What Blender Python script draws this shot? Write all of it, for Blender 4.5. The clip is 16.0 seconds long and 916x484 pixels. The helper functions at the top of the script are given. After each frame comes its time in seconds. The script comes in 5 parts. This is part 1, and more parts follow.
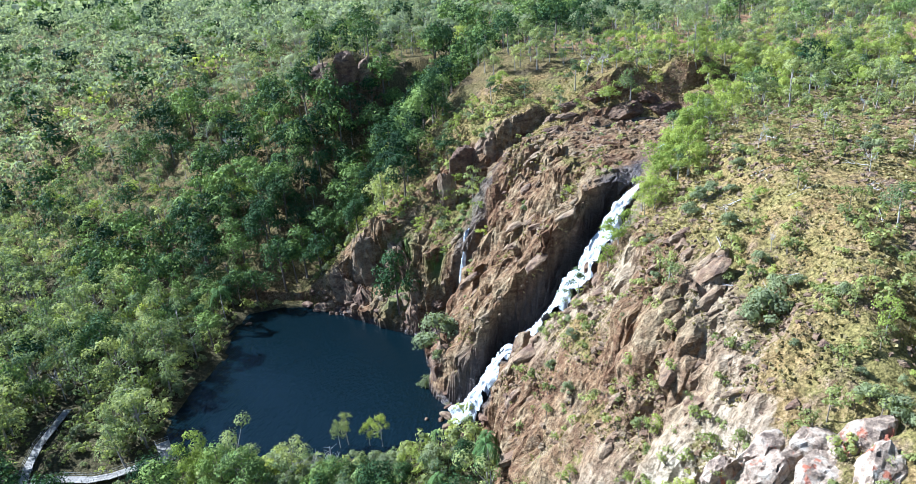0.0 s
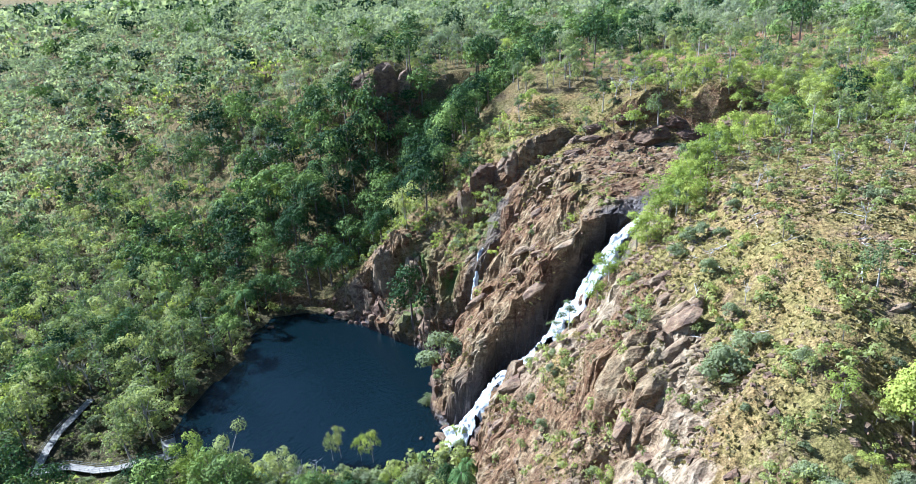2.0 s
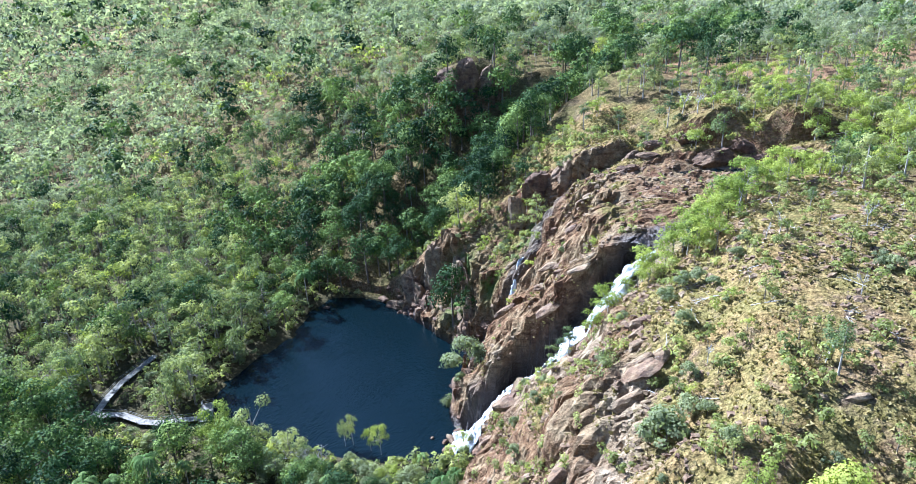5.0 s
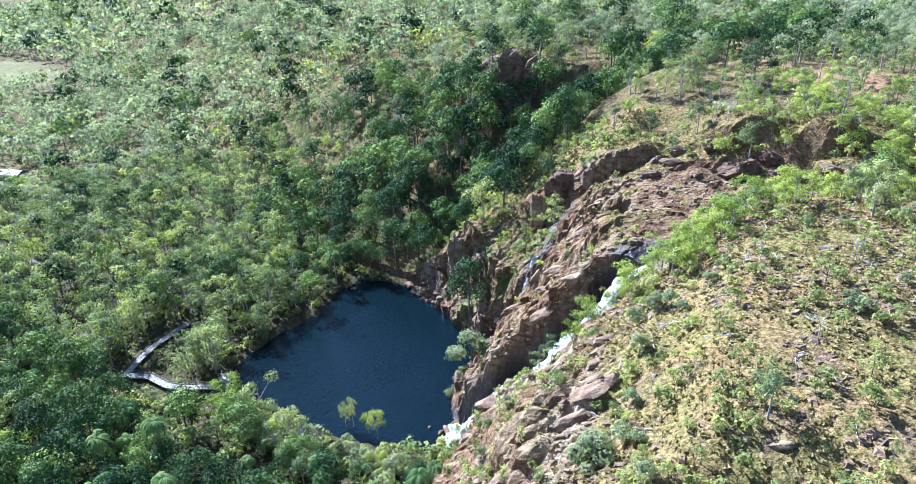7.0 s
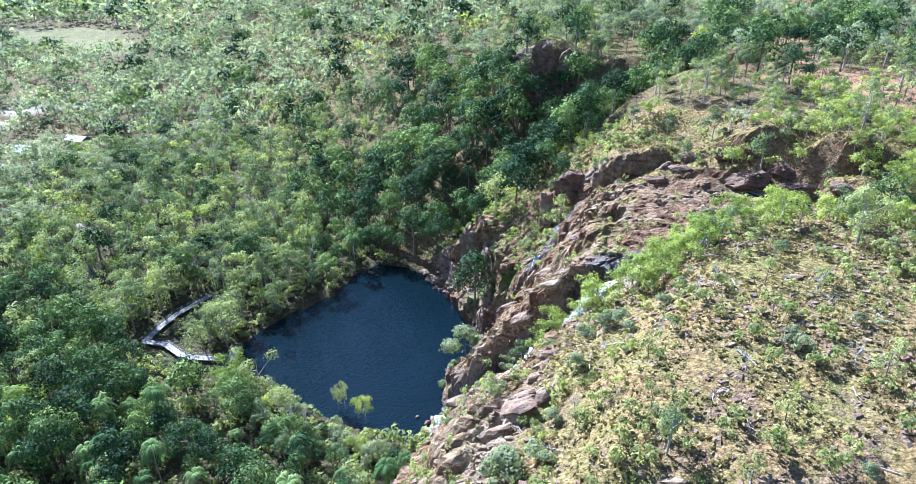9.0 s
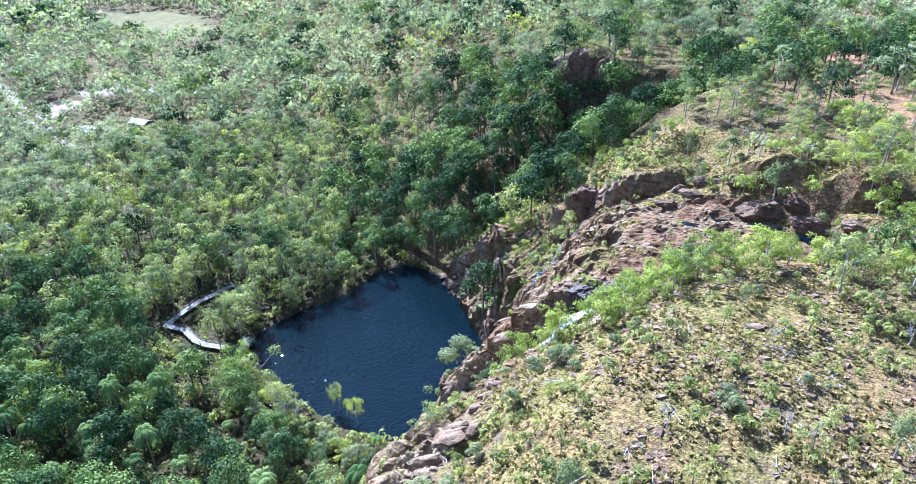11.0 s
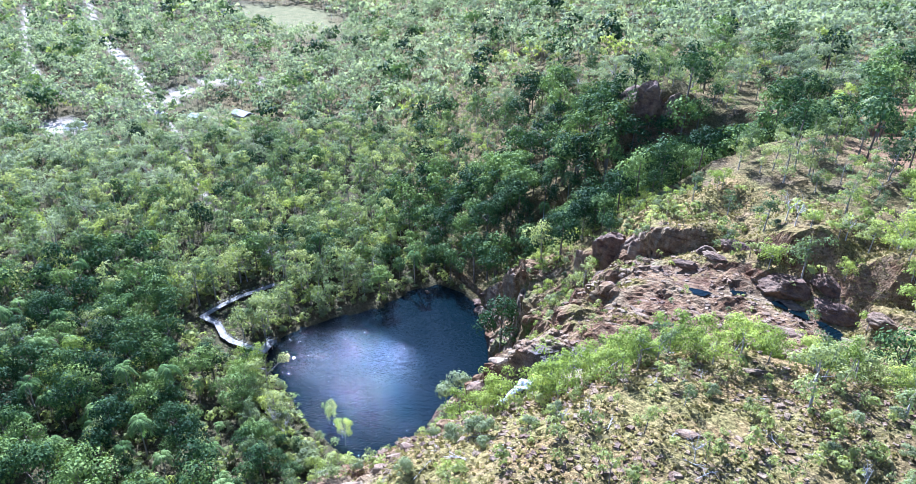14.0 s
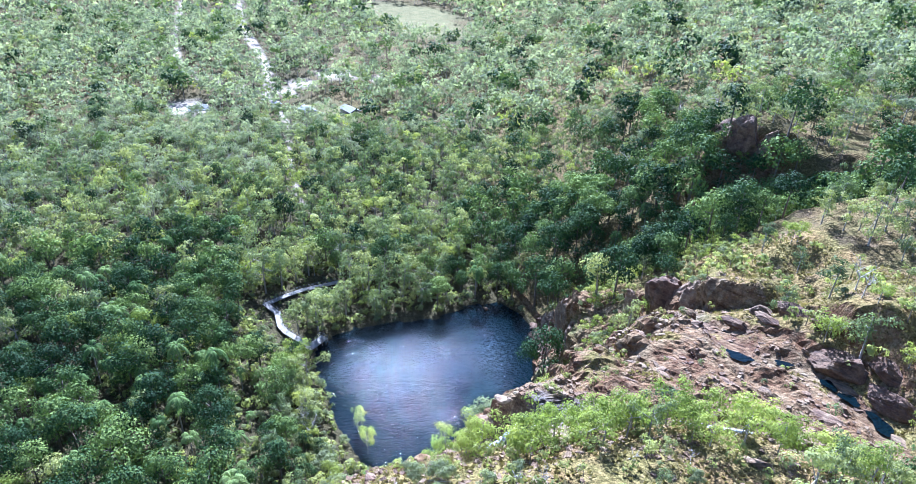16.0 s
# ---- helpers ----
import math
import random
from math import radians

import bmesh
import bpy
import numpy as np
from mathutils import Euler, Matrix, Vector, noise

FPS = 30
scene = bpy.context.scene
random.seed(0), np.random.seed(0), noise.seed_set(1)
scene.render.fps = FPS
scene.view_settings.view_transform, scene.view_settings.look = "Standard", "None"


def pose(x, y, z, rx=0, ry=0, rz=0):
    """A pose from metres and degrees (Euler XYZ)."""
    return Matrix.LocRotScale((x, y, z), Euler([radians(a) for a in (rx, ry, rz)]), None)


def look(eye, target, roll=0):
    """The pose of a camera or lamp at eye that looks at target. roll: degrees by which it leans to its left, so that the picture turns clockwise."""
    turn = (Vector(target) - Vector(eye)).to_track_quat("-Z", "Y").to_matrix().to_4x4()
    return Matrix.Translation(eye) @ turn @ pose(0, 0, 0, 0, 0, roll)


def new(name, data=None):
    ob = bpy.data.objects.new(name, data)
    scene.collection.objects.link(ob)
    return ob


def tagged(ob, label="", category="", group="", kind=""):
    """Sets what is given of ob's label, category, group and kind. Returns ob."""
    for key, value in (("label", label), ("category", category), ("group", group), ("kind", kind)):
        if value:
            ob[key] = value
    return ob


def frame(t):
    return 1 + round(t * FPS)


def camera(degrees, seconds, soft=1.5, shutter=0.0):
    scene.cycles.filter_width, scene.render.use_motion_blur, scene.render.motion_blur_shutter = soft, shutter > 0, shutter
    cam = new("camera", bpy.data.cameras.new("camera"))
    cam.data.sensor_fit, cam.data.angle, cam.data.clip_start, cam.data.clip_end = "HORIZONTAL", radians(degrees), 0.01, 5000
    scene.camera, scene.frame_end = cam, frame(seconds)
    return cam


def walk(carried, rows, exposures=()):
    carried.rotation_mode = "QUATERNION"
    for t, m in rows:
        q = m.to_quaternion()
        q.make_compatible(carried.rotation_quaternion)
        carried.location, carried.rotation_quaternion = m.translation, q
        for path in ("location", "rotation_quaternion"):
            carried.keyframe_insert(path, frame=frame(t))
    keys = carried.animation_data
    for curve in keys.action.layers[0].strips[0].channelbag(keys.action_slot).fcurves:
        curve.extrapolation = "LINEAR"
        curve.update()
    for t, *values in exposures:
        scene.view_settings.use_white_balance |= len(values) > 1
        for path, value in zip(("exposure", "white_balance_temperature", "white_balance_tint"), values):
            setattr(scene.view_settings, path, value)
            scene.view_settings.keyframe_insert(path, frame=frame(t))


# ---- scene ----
cam = camera(67.6, 16.0, soft=0.6)
PATH = [
    (0, (78.516, -123.319, 102.78), (78.408, -121.484, 101.991), -4.5),
    (0.5, (82.559, -122.524, 103.393), (82.398, -120.691, 102.609), -4.4),
    (1, (86.587, -121.59, 104.164), (86.367, -119.761, 103.385), -4.3),
    (1.5, (90.558, -120.587, 104.97), (90.285, -118.763, 104.196), -4.1),
    (2, (94.5, -119.543, 105.821), (94.183, -117.724, 105.05), -3.9),
    (2.5, (98.413, -118.399, 106.453), (98.054, -116.586, 105.688), -3.8),
    (3, (102.227, -117.288, 107.229), (101.81, -115.487, 106.466), -3.6),
    (3.5, (105.957, -116.174, 108.079), (105.469, -114.394, 107.308), -3.4),
    (4, (109.757, -114.843, 108.921), (109.201, -113.087, 108.141), -3.1),
    (4.2, (111.247, -114.236, 109.146), (110.664, -112.49, 108.363), -3.0),
    (6.3, (125.923, -108.488, 114.412), (125.132, -106.855, 113.57), -2.1),
    (6.5, (127.625, -107.648, 114.629), (126.81, -106.028, 113.785), -2.0),
    (7, (131.678, -105.372, 115.432), (130.819, -103.783, 114.576), -1.7),
    (7.5, (135.688, -102.991, 116.333), (134.793, -101.429, 115.462), -1.6),
    (8, (139.611, -100.544, 117.355), (138.671, -99.017, 116.469), -1.3),
    (8.2, (141.098, -99.515, 117.61), (140.137, -98.003, 116.721), -1.2),
    (10.3, (155.157, -88.566, 123.628), (154.058, -87.182, 122.691), -0.6),
    (10.5, (156.428, -87.013, 123.786), (155.307, -85.646, 122.851), -0.5),
    (11, (159.416, -82.806, 124.539), (158.244, -81.482, 123.605), -0.4),
    (11.5, (162.149, -78.745, 125.343), (160.928, -77.465, 124.409), -0.1),
    (12, (164.574, -74.586, 126.16), (163.308, -73.35, 125.228), 0.2),
    (12.5, (166.886, -70.271, 126.975), (165.587, -69.069, 126.043), 0.3),
    (13, (168.986, -65.901, 127.889), (167.655, -64.735, 126.957), 0.5),
    (13.5, (170.796, -61.523, 128.818), (169.43, -60.398, 127.886), 0.7),
    (14, (172.539, -57.201, 129.536), (171.129, -56.129, 128.606), 1.1),
    (14.5, (174.106, -52.855, 130.143), (172.652, -51.842, 129.216), 1.5),
    (15, (175.435, -48.279, 130.834), (173.939, -47.331, 129.906), 2.0),
    (15.5, (176.417, -43.859, 131.605), (174.874, -42.991, 130.675), 2.4),
    (16, (177.186, -38.896, 132.482), (175.599, -38.114, 131.55), 2.7),
]
walk(cam, [(t, look(eye, target, roll)) for t, eye, target, roll in PATH],
     exposures=[(0.0, 1.9, 5000, 9), (7.0, 2.25, 4800, 15), (16.0, 2.36, 4640, 20)])

# ---- world, sun ----
SUN_AZ, SUN_EL = radians(160.0), radians(40.0)          # anticlockwise from +x; height
world = bpy.data.worlds.new("sky")
scene.world = world
world.use_nodes = True
wn = world.node_tree
bg = wn.nodes["Background"]
sky = wn.nodes.new("ShaderNodeTexSky")
sky.sky_type, sky.sun_disc = "NISHITA", False
sky.sun_elevation, sky.sun_rotation = SUN_EL, radians(90.0) - SUN_AZ
sky.air_density, sky.dust_density, sky.ozone_density = 1.0, 0.4, 1.0
wn.links.new(sky.outputs[0], bg.inputs[0])
bg.inputs[1].default_value = 0.052
sun_data = bpy.data.lights.new("sun", "SUN")
sun_data.energy, sun_data.angle, sun_data.color = 5.0, radians(0.53), (1.0, 0.95, 0.87)
sun = new("sun", sun_data)
sun.matrix_world = look((math.cos(SUN_AZ) * 300, math.sin(SUN_AZ) * 300, math.tan(SUN_EL) * 300), (0, 0, 0))


# ---- materials ----
def mat(name):
    m = bpy.data.materials.new(name)
    m.use_nodes = True
    nt = m.node_tree
    return m, nt, nt.nodes["Principled BSDF"], nt.nodes["Material Output"]


def node(nt, kind, **props):
    n = nt.nodes.new(kind)
    for k, v in props.items():
        if k in n.inputs:
            n.inputs[k].default_value = v
    return n


def ntex(nt, scale, detail=4.0, rough=0.6, vec=None, kind="ShaderNodeTexNoise"):
    n = nt.nodes.new(kind)
    n.inputs["Scale"].default_value = scale
    if "Detail" in n.inputs:
        n.inputs["Detail"].default_value = detail
    if "Roughness" in n.inputs:
        n.inputs["Roughness"].default_value = rough
    if vec is not None:
        nt.links.new(vec, n.inputs["Vector"])
    return n


def ramp(nt, fac, stops):
    r = nt.nodes.new("ShaderNodeValToRGB")
    while len(r.color_ramp.elements) < len(stops):
        r.color_ramp.elements.new(0.5)
    for e, (p, c) in zip(r.color_ramp.elements, stops):
        e.position, e.color = p, (*c, 1) if len(c) == 3 else c
    nt.links.new(fac, r.inputs[0])
    return r.outputs[0]


def mixc(nt, fac, a, b, mode="MIX"):
    n = nt.nodes.new("ShaderNodeMix")
    n.data_type, n.blend_type = "RGBA", mode
    for sock, v in ((n.inputs[0], fac), (n.inputs[6], a), (n.inputs[7], b)):
        if isinstance(v, (int, float)):
            sock.default_value = v
        elif isinstance(v, tuple):
            sock.default_value = (*v, 1)
        else:
            nt.links.new(v, sock)
    return n.outputs[2]


def mth(nt, op, a, b=0.0, clamp=False):
    n = nt.nodes.new("ShaderNodeMath")
    n.operation, n.use_clamp = op, clamp
    for sock, v in zip(n.inputs, (a, b)):
        if isinstance(v, (int, float)):
            sock.default_value = v
        else:
            nt.links.new(v, sock)
    return n.outputs[0]


def bump(nt, height, strength, dist, bsdf):
    b = nt.nodes.new("ShaderNodeBump")
    b.inputs["Strength"].default_value, b.inputs["Distance"].default_value = strength, dist
    nt.links.new(height, b.inputs["Height"])
    nt.links.new(b.outputs[0], bsdf.inputs["Normal"])


def attr(nt, name):
    a = nt.nodes.new("ShaderNodeAttribute")
    a.attribute_name = name
    return a.outputs["Fac"]


def rock_colour(nt, pos):
    """Purple-brown quartz sandstone with pale weathered patches, rust and dark lichen."""
    big = ntex(nt, 0.09, 5, 0.65, pos).outputs["Fac"]
    mid = ntex(nt, 0.55, 6, 0.7, pos).outputs["Fac"]
    fine = ntex(nt, 4.0, 5, 0.7, pos).outputs["Fac"]
    base = ramp(nt, mid, [(0.28, (0.05, 0.029, 0.02)), (0.42, (0.15, 0.09, 0.055)),
                          (0.54, (0.32, 0.225, 0.14)), (0.68, (0.52, 0.42, 0.285))])
    rust = ramp(nt, big, [(0.38, (0.17, 0.075, 0.045)), (0.50, (0.30, 0.175, 0.095)), (0.64, (0.40, 0.31, 0.19))])
    c = mixc(nt, 0.45, base, rust)
    sp = nt.nodes.new("ShaderNodeSeparateXYZ")
    nt.links.new(pos, sp.inputs[0])
    lay = nt.nodes.new("ShaderNodeCombineXYZ")          # thin beds that run with the strike of the rock
    nt.links.new(mth(nt, "SUBTRACT", mth(nt, "MULTIPLY", sp.outputs[1], 1.3), mth(nt, "MULTIPLY", sp.outputs[0], 0.52)), lay.inputs[0])
    nt.links.new(mth(nt, "ADD", mth(nt, "MULTIPLY", sp.outputs[0], 0.2), mth(nt, "MULTIPLY", sp.outputs[1], 0.08)), lay.inputs[1])
    nt.links.new(mth(nt, "MULTIPLY", sp.outputs[2], 0.9), lay.inputs[2])
    beds_ = ntex(nt, 1.0, 4, 0.65, lay.outputs[0]).outputs["Fac"]
    c = mixc(nt, 0.85, c, ramp(nt, beds_, [(0.36, (0.38, 0.35, 0.36)), (0.46, (0.9, 0.88, 0.86)), (0.62, (1.2, 1.18, 1.12))]), "MULTIPLY")
    speck = ramp(nt, fine, [(0.33, (0.26, 0.26, 0.26)), (0.5, (0.77, 0.77, 0.77)), (0.72, (1.13, 1.13, 1.13))])
    return mixc(nt, 1.0, mixc(nt, 0.75, c, speck, "MULTIPLY"), (0.72, 0.735, 0.70), "MULTIPLY"), mth(nt, "ADD", mth(nt, "MULTIPLY", mid, 0.6), mth(nt, "MULTIPLY", beds_, 0.6)), fine


def make_ground():
    m, nt, b, out = mat("ground_mix")
    geo = nt.nodes.new("ShaderNodeNewGeometry")
    pos = geo.outputs["Position"]
    sep = nt.nodes.new("ShaderNodeSeparateXYZ")
    nt.links.new(geo.outputs["Normal"], sep.inputs[0])
    rock, mid, fine = rock_colour(nt, pos)
    # dry hillside: straw grass, grey-brown stones, green flushes
    n1 = ntex(nt, 0.12, 5, 0.65, pos).outputs["Fac"]
    n2 = ntex(nt, 1.3, 5, 0.75, pos).outputs["Fac"]
    n3 = ntex(nt, 2.6, 6, 0.8, pos).outputs["Fac"]
    straw = ramp(nt, n2, [(0.30, (0.06, 0.045, 0.024)), (0.44, (0.14, 0.105, 0.05)),
                          (0.56, (0.235, 0.18, 0.09)), (0.72, (0.335, 0.265, 0.15))])
    green = ramp(nt, n2, [(0.3, (0.06, 0.058, 0.023)), (0.5, (0.16, 0.153, 0.06)), (0.7, (0.27, 0.245, 0.11))])
    fl = ramp(nt, n1, [(0.40, (0, 0, 0)), (0.58, (0.9, 0.9, 0.9))])
    grass = mixc(nt, fl, straw, green)
    n4 = ntex(nt, 0.16, 6, 0.72, pos).outputs["Fac"]
    bare = ramp(nt, n2, [(0.32, (0.07, 0.05, 0.04)), (0.5, (0.15, 0.112, 0.09)), (0.68, (0.27, 0.215, 0.172))])
    grass = mixc(nt, ramp(nt, n4, [(0.53, (0, 0, 0)), (0.66, (0.85, 0.85, 0.85))]), grass, bare)
    grain = ramp(nt, n3, [(0.34, (0.30, 0.29, 0.30)), (0.47, (0.72, 0.72, 0.71)), (0.64, (0.99, 0.97, 0.93))])
    grass = mixc(nt, 1.0, mixc(nt, 0.8, grass, grain, "MULTIPLY"), (1.1, 1.0, 0.86), "MULTIPLY")
    # leaf litter under the woods
    litter = ramp(nt, n2, [(0.3, (0.028, 0.028, 0.014)), (0.52, (0.068, 0.06, 0.03)), (0.72, (0.135, 0.11, 0.058))])
    litter = mixc(nt, 0.7, litter, grain, "MULTIPLY")
    red = ramp(nt, n2, [(0.3, (0.12, 0.068, 0.036)), (0.55, (0.245, 0.145, 0.08)), (0.72, (0.34, 0.225, 0.13))])
    sand = ramp(nt, n2, [(0.3, (0.21, 0.175, 0.135)), (0.6, (0.36, 0.315, 0.255))])
    field = ramp(nt, n1, [(0.3, (0.10, 0.10, 0.042)), (0.6, (0.155, 0.14, 0.062))])
    pale = ramp(nt, mid, [(0.42, (0.065, 0.05, 0.035)), (0.55, (0.31, 0.25, 0.168)), (0.70, (0.48, 0.42, 0.31))])
    c = mixc(nt, attr(nt, "wood"), grass, litter)
    c = mixc(nt, attr(nt, "burnt"), c, red)
    c = mixc(nt, attr(nt, "field"), c, field)
    wob = mth(nt, "MULTIPLY", mth(nt, "SUBTRACT", n2, 0.5), 1.3)
    rf = mth(nt, "ADD", attr(nt, "rock"), wob)
    rfac = ramp(nt, rf, [(0.36, (0, 0, 0)), (0.56, (1, 1, 1))])
    rk = mixc(nt, attr(nt, "pale"), rock, pale)
    # dark wet rock; on the falls' north wall this colour also paints shade
    wet = mixc(nt, attr(nt, "wet"), rk, (0.028, 0.02, 0.018))
    c = mixc(nt, rfac, c, wet)
    mo = mth(nt, "MULTIPLY", attr(nt, "moss"), ramp(nt, n1, [(0.40, (0, 0, 0)), (0.5, (1, 1, 1))]))
    c = mixc(nt, mo, c, (0.05, 0.105, 0.02))
    c = mixc(nt, attr(nt, "road"), c, sand)
    nt.links.new(c, b.inputs["Base Color"])
    rr = mth(nt, "SUBTRACT", 0.92, mth(nt, "MULTIPLY", attr(nt, "wet"), 0.55))
    nt.links.new(rr, b.inputs["Roughness"])
    nt.links.new(mth(nt, "ADD", 0.04, mth(nt, "MULTIPLY", attr(nt, "wet"), 0.4)), b.inputs["Specular IOR Level"])
    vo = ntex(nt, 0.9, 2, 0.5, pos, "ShaderNodeTexVoronoi")
    hsum = mth(nt, "ADD", mth(nt, "MULTIPLY", vo.outputs["Distance"], 0.5), mth(nt, "ADD", mid, mth(nt, "MULTIPLY", fine, 0.35)))
    bump(nt, hsum, 0.9, 0.7, b)
    return m


def make_rock(name, tint=(1.0, 1.0, 1.0)):
    m, nt, b, out = mat(name)
    geo = nt.nodes.new("ShaderNodeNewGeometry")
    rock, mid, fine = rock_colour(nt, geo.outputs["Position"])
    c = mixc(nt, 1.0, rock, tint, "MULTIPLY")
    nt.links.new(c, b.inputs["Base Color"])
    b.inputs["Roughness"].default_value = 0.88
    bump(nt, mth(nt, "ADD", mid, mth(nt, "MULTIPLY", fine, 0.4)), 0.8, 0.5, b)
    return m


def make_leaf(name, lo, midc, hi, through_light=0.35):
    """Foliage: colour varies tree by tree and clump by clump; part of the light passes through."""
    m, nt, b, out = mat(name)
    geo = nt.nodes.new("ShaderNodeNewGeometry")
    info = nt.nodes.new("ShaderNodeObjectInfo")
    per = mth(nt, "ADD", attr(nt, "tint"), info.outputs["Random"])
    per = mth(nt, "FRACT", per)
    f = mth(nt, "ADD", mth(nt, "MULTIPLY", per, 0.68), mth(nt, "MULTIPLY", geo.outputs["Random Per Island"], 0.32))
    c = ramp(nt, f, [(0.08, lo), (0.5, midc), (0.92, hi)])
    nt.links.new(c, b.inputs["Base Color"])
    b.inputs["Roughness"].default_value = 0.7
    b.inputs["Specular IOR Level"].default_value = 0.06
    tr = nt.nodes.new("ShaderNodeBsdfTranslucent")
    tc = mixc(nt, 1.0, c, (1.2, 1.27, 0.7), "MULTIPLY")
    nt.links.new(tc, tr.inputs[0])
    mx = nt.nodes.new("ShaderNodeMixShader")
    mx.inputs[0].default_value = through_light
    nt.links.new(b.outputs[0], mx.inputs[1])
    nt.links.new(tr.outputs[0], mx.inputs[2])
    nt.links.new(mx.outputs[0], out.inputs[0])
    return m


def make_bark(name, a, c2):
    m, nt, b, out = mat(name)
    n = ntex(nt, 3.0, 5, 0.7)
    nt.links.new(ramp(nt, n.outputs["Fac"], [(0.35, a), (0.65, c2)]), b.inputs["Base Color"])
    b.inputs["Roughness"].default_value = 0.9
    return m


def make_timber():
    m, nt, b, out = mat("weathered_timber")
    geo = nt.nodes.new("ShaderNodeNewGeometry")
    info = nt.nodes.new("ShaderNodeObjectInfo")
    n = ntex(nt, 2.0, 5, 0.7, geo.outputs["Position"])
    f = mth(nt, "ADD", mth(nt, "MULTIPLY", n.outputs["Fac"], 0.6), mth(nt, "MULTIPLY", info.outputs["Random"], 0.4))
    nt.links.new(ramp(nt, f, [(0.2, (0.15, 0.135, 0.115)), (0.8, (0.30, 0.28, 0.25))]), b.inputs["Base Color"])
    b.inputs["Roughness"].default_value = 0.85
    return m


def make_plain(name, colour, rough=0.6, metal=0.0):
    m, nt, b, out = mat(name)
    n = ntex(nt, 1.2, 4, 0.6)
    c = mixc(nt, 1.0, colour, ramp(nt, n.outputs["Fac"], [(0.3, (0.75, 0.75, 0.75)), (0.7, (1.1, 1.1, 1.1))]), "MULTIPLY")
    nt.links.new(c, b.inputs["Base Color"])
    b.inputs["Roughness"].default_value, b.inputs["Metallic"].default_value = rough, metal
    return m


def make_water():
    m, nt, b, out = mat("pool_water")
    geo = nt.nodes.new("ShaderNodeNewGeometry")
    pos = geo.outputs["Position"]
    b.inputs["Base Color"].default_value = (0.0022, 0.0062, 0.0088, 1)
    b.inputs["Roughness"].default_value = 0.02
    b.inputs["IOR"].default_value = 1.33
    b.inputs["Specular IOR Level"].default_value = 0.27
    # rings of ripples that run out from the foot of the falls, broken by small wind waves and slack patches
    off = nt.nodes.new("ShaderNodeVectorMath")
    off.operation = "DISTANCE"
    nt.links.new(pos, off.inputs[0])
    off.inputs[1].default_value = (70.0, 9.0, 0.0)
    wob = ntex(nt, 0.10, 3, 0.6, pos).outputs["Fac"]
    ring = mth(nt, "ADD", mth(nt, "MULTIPLY", off.outputs["Value"], 2.9), mth(nt, "MULTIPLY", wob, 20.0))
    ring = mth(nt, "SINE", ring)
    sep = nt.nodes.new("ShaderNodeSeparateXYZ")
    nt.links.new(pos, sep.inputs[0])
    cmb = nt.nodes.new("ShaderNodeCombineXYZ")
    nt.links.new(mth(nt, "SUBTRACT", mth(nt, "MULTIPLY", sep.outputs[0], 1.0), mth(nt, "MULTIPLY", sep.outputs[1], 0.4)), cmb.inputs[0])
    nt.links.new(mth(nt, "ADD", mth(nt, "MULTIPLY", sep.outputs[0], 0.12), mth(nt, "MULTIPLY", sep.outputs[1], 0.35)), cmb.inputs[1])
    n = ntex(nt, 1.9, 1.5, 0.5, cmb.outputs[0])
    patch = ramp(nt, ntex(nt, 0.06, 3, 0.5, pos).outputs["Fac"], [(0.36, (0.6, 0.6, 0.6)), (0.60, (1, 1, 1))])
    hgt = mth(nt, "ADD", mth(nt, "MULTIPLY", ring, 0.05), n.outputs["Fac"])
    bump(nt, mth(nt, "MULTIPLY", hgt, patch), 1.0, 0.32, b)
    return m


def make_foam():
    m, nt, b, out = mat("white_water")
    geo = nt.nodes.new("ShaderNodeNewGeometry")
    flow = nt.nodes.new("ShaderNodeCombineXYZ")
    nt.links.new(mth(nt, "MULTIPLY", attr(nt, "across"), 1.6), flow.inputs[0])
    nt.links.new(mth(nt, "MULTIPLY", attr(nt, "downstream"), 0.22), flow.inputs[1])
    n = ntex(nt, 1.6, 6, 0.75, flow.outputs[0])
    nt.links.new(ramp(nt, n.outputs["Fac"], [(0.34, (0.09, 0.10, 0.11)), (0.46, (0.28, 0.30, 0.32)), (0.62, (0.64, 0.66, 0.67))]), b.inputs["Base Color"])
    b.inputs["Roughness"].default_value = 0.5
    bump(nt, n.outputs["Fac"], 0.6, 0.4, b)
    return m


GROUND = make_ground()
ROCK, ROCK_DARK = make_rock("sandstone"), make_rock("dark_sandstone", (0.72, 0.64, 0.62))
LEAF_GUM = make_leaf("gum_leaves", (0.06, 0.092, 0.05), (0.175, 0.21, 0.088), (0.36, 0.365, 0.13), 0.36)
# gum leaves paled towards grey: distance haze put into their colour
LEAF_HAZED_GUM = make_leaf("hazed_gum_leaves", (0.13, 0.155, 0.105), (0.205, 0.23, 0.15), (0.30, 0.315, 0.205), 0.48)
LEAF_RAIN = make_leaf("rainforest_leaves", (0.011, 0.028, 0.013), (0.040, 0.076, 0.026), (0.20, 0.265, 0.066), 0.15)
LEAF_LIME = make_leaf("lime_leaves", (0.14, 0.185, 0.04), (0.26, 0.30, 0.068), (0.39, 0.41, 0.10), 0.45)
LEAF_PALM = make_leaf("palm_fronds", (0.06, 0.11, 0.035), (0.13, 0.20, 0.065), (0.24, 0.31, 0.11))
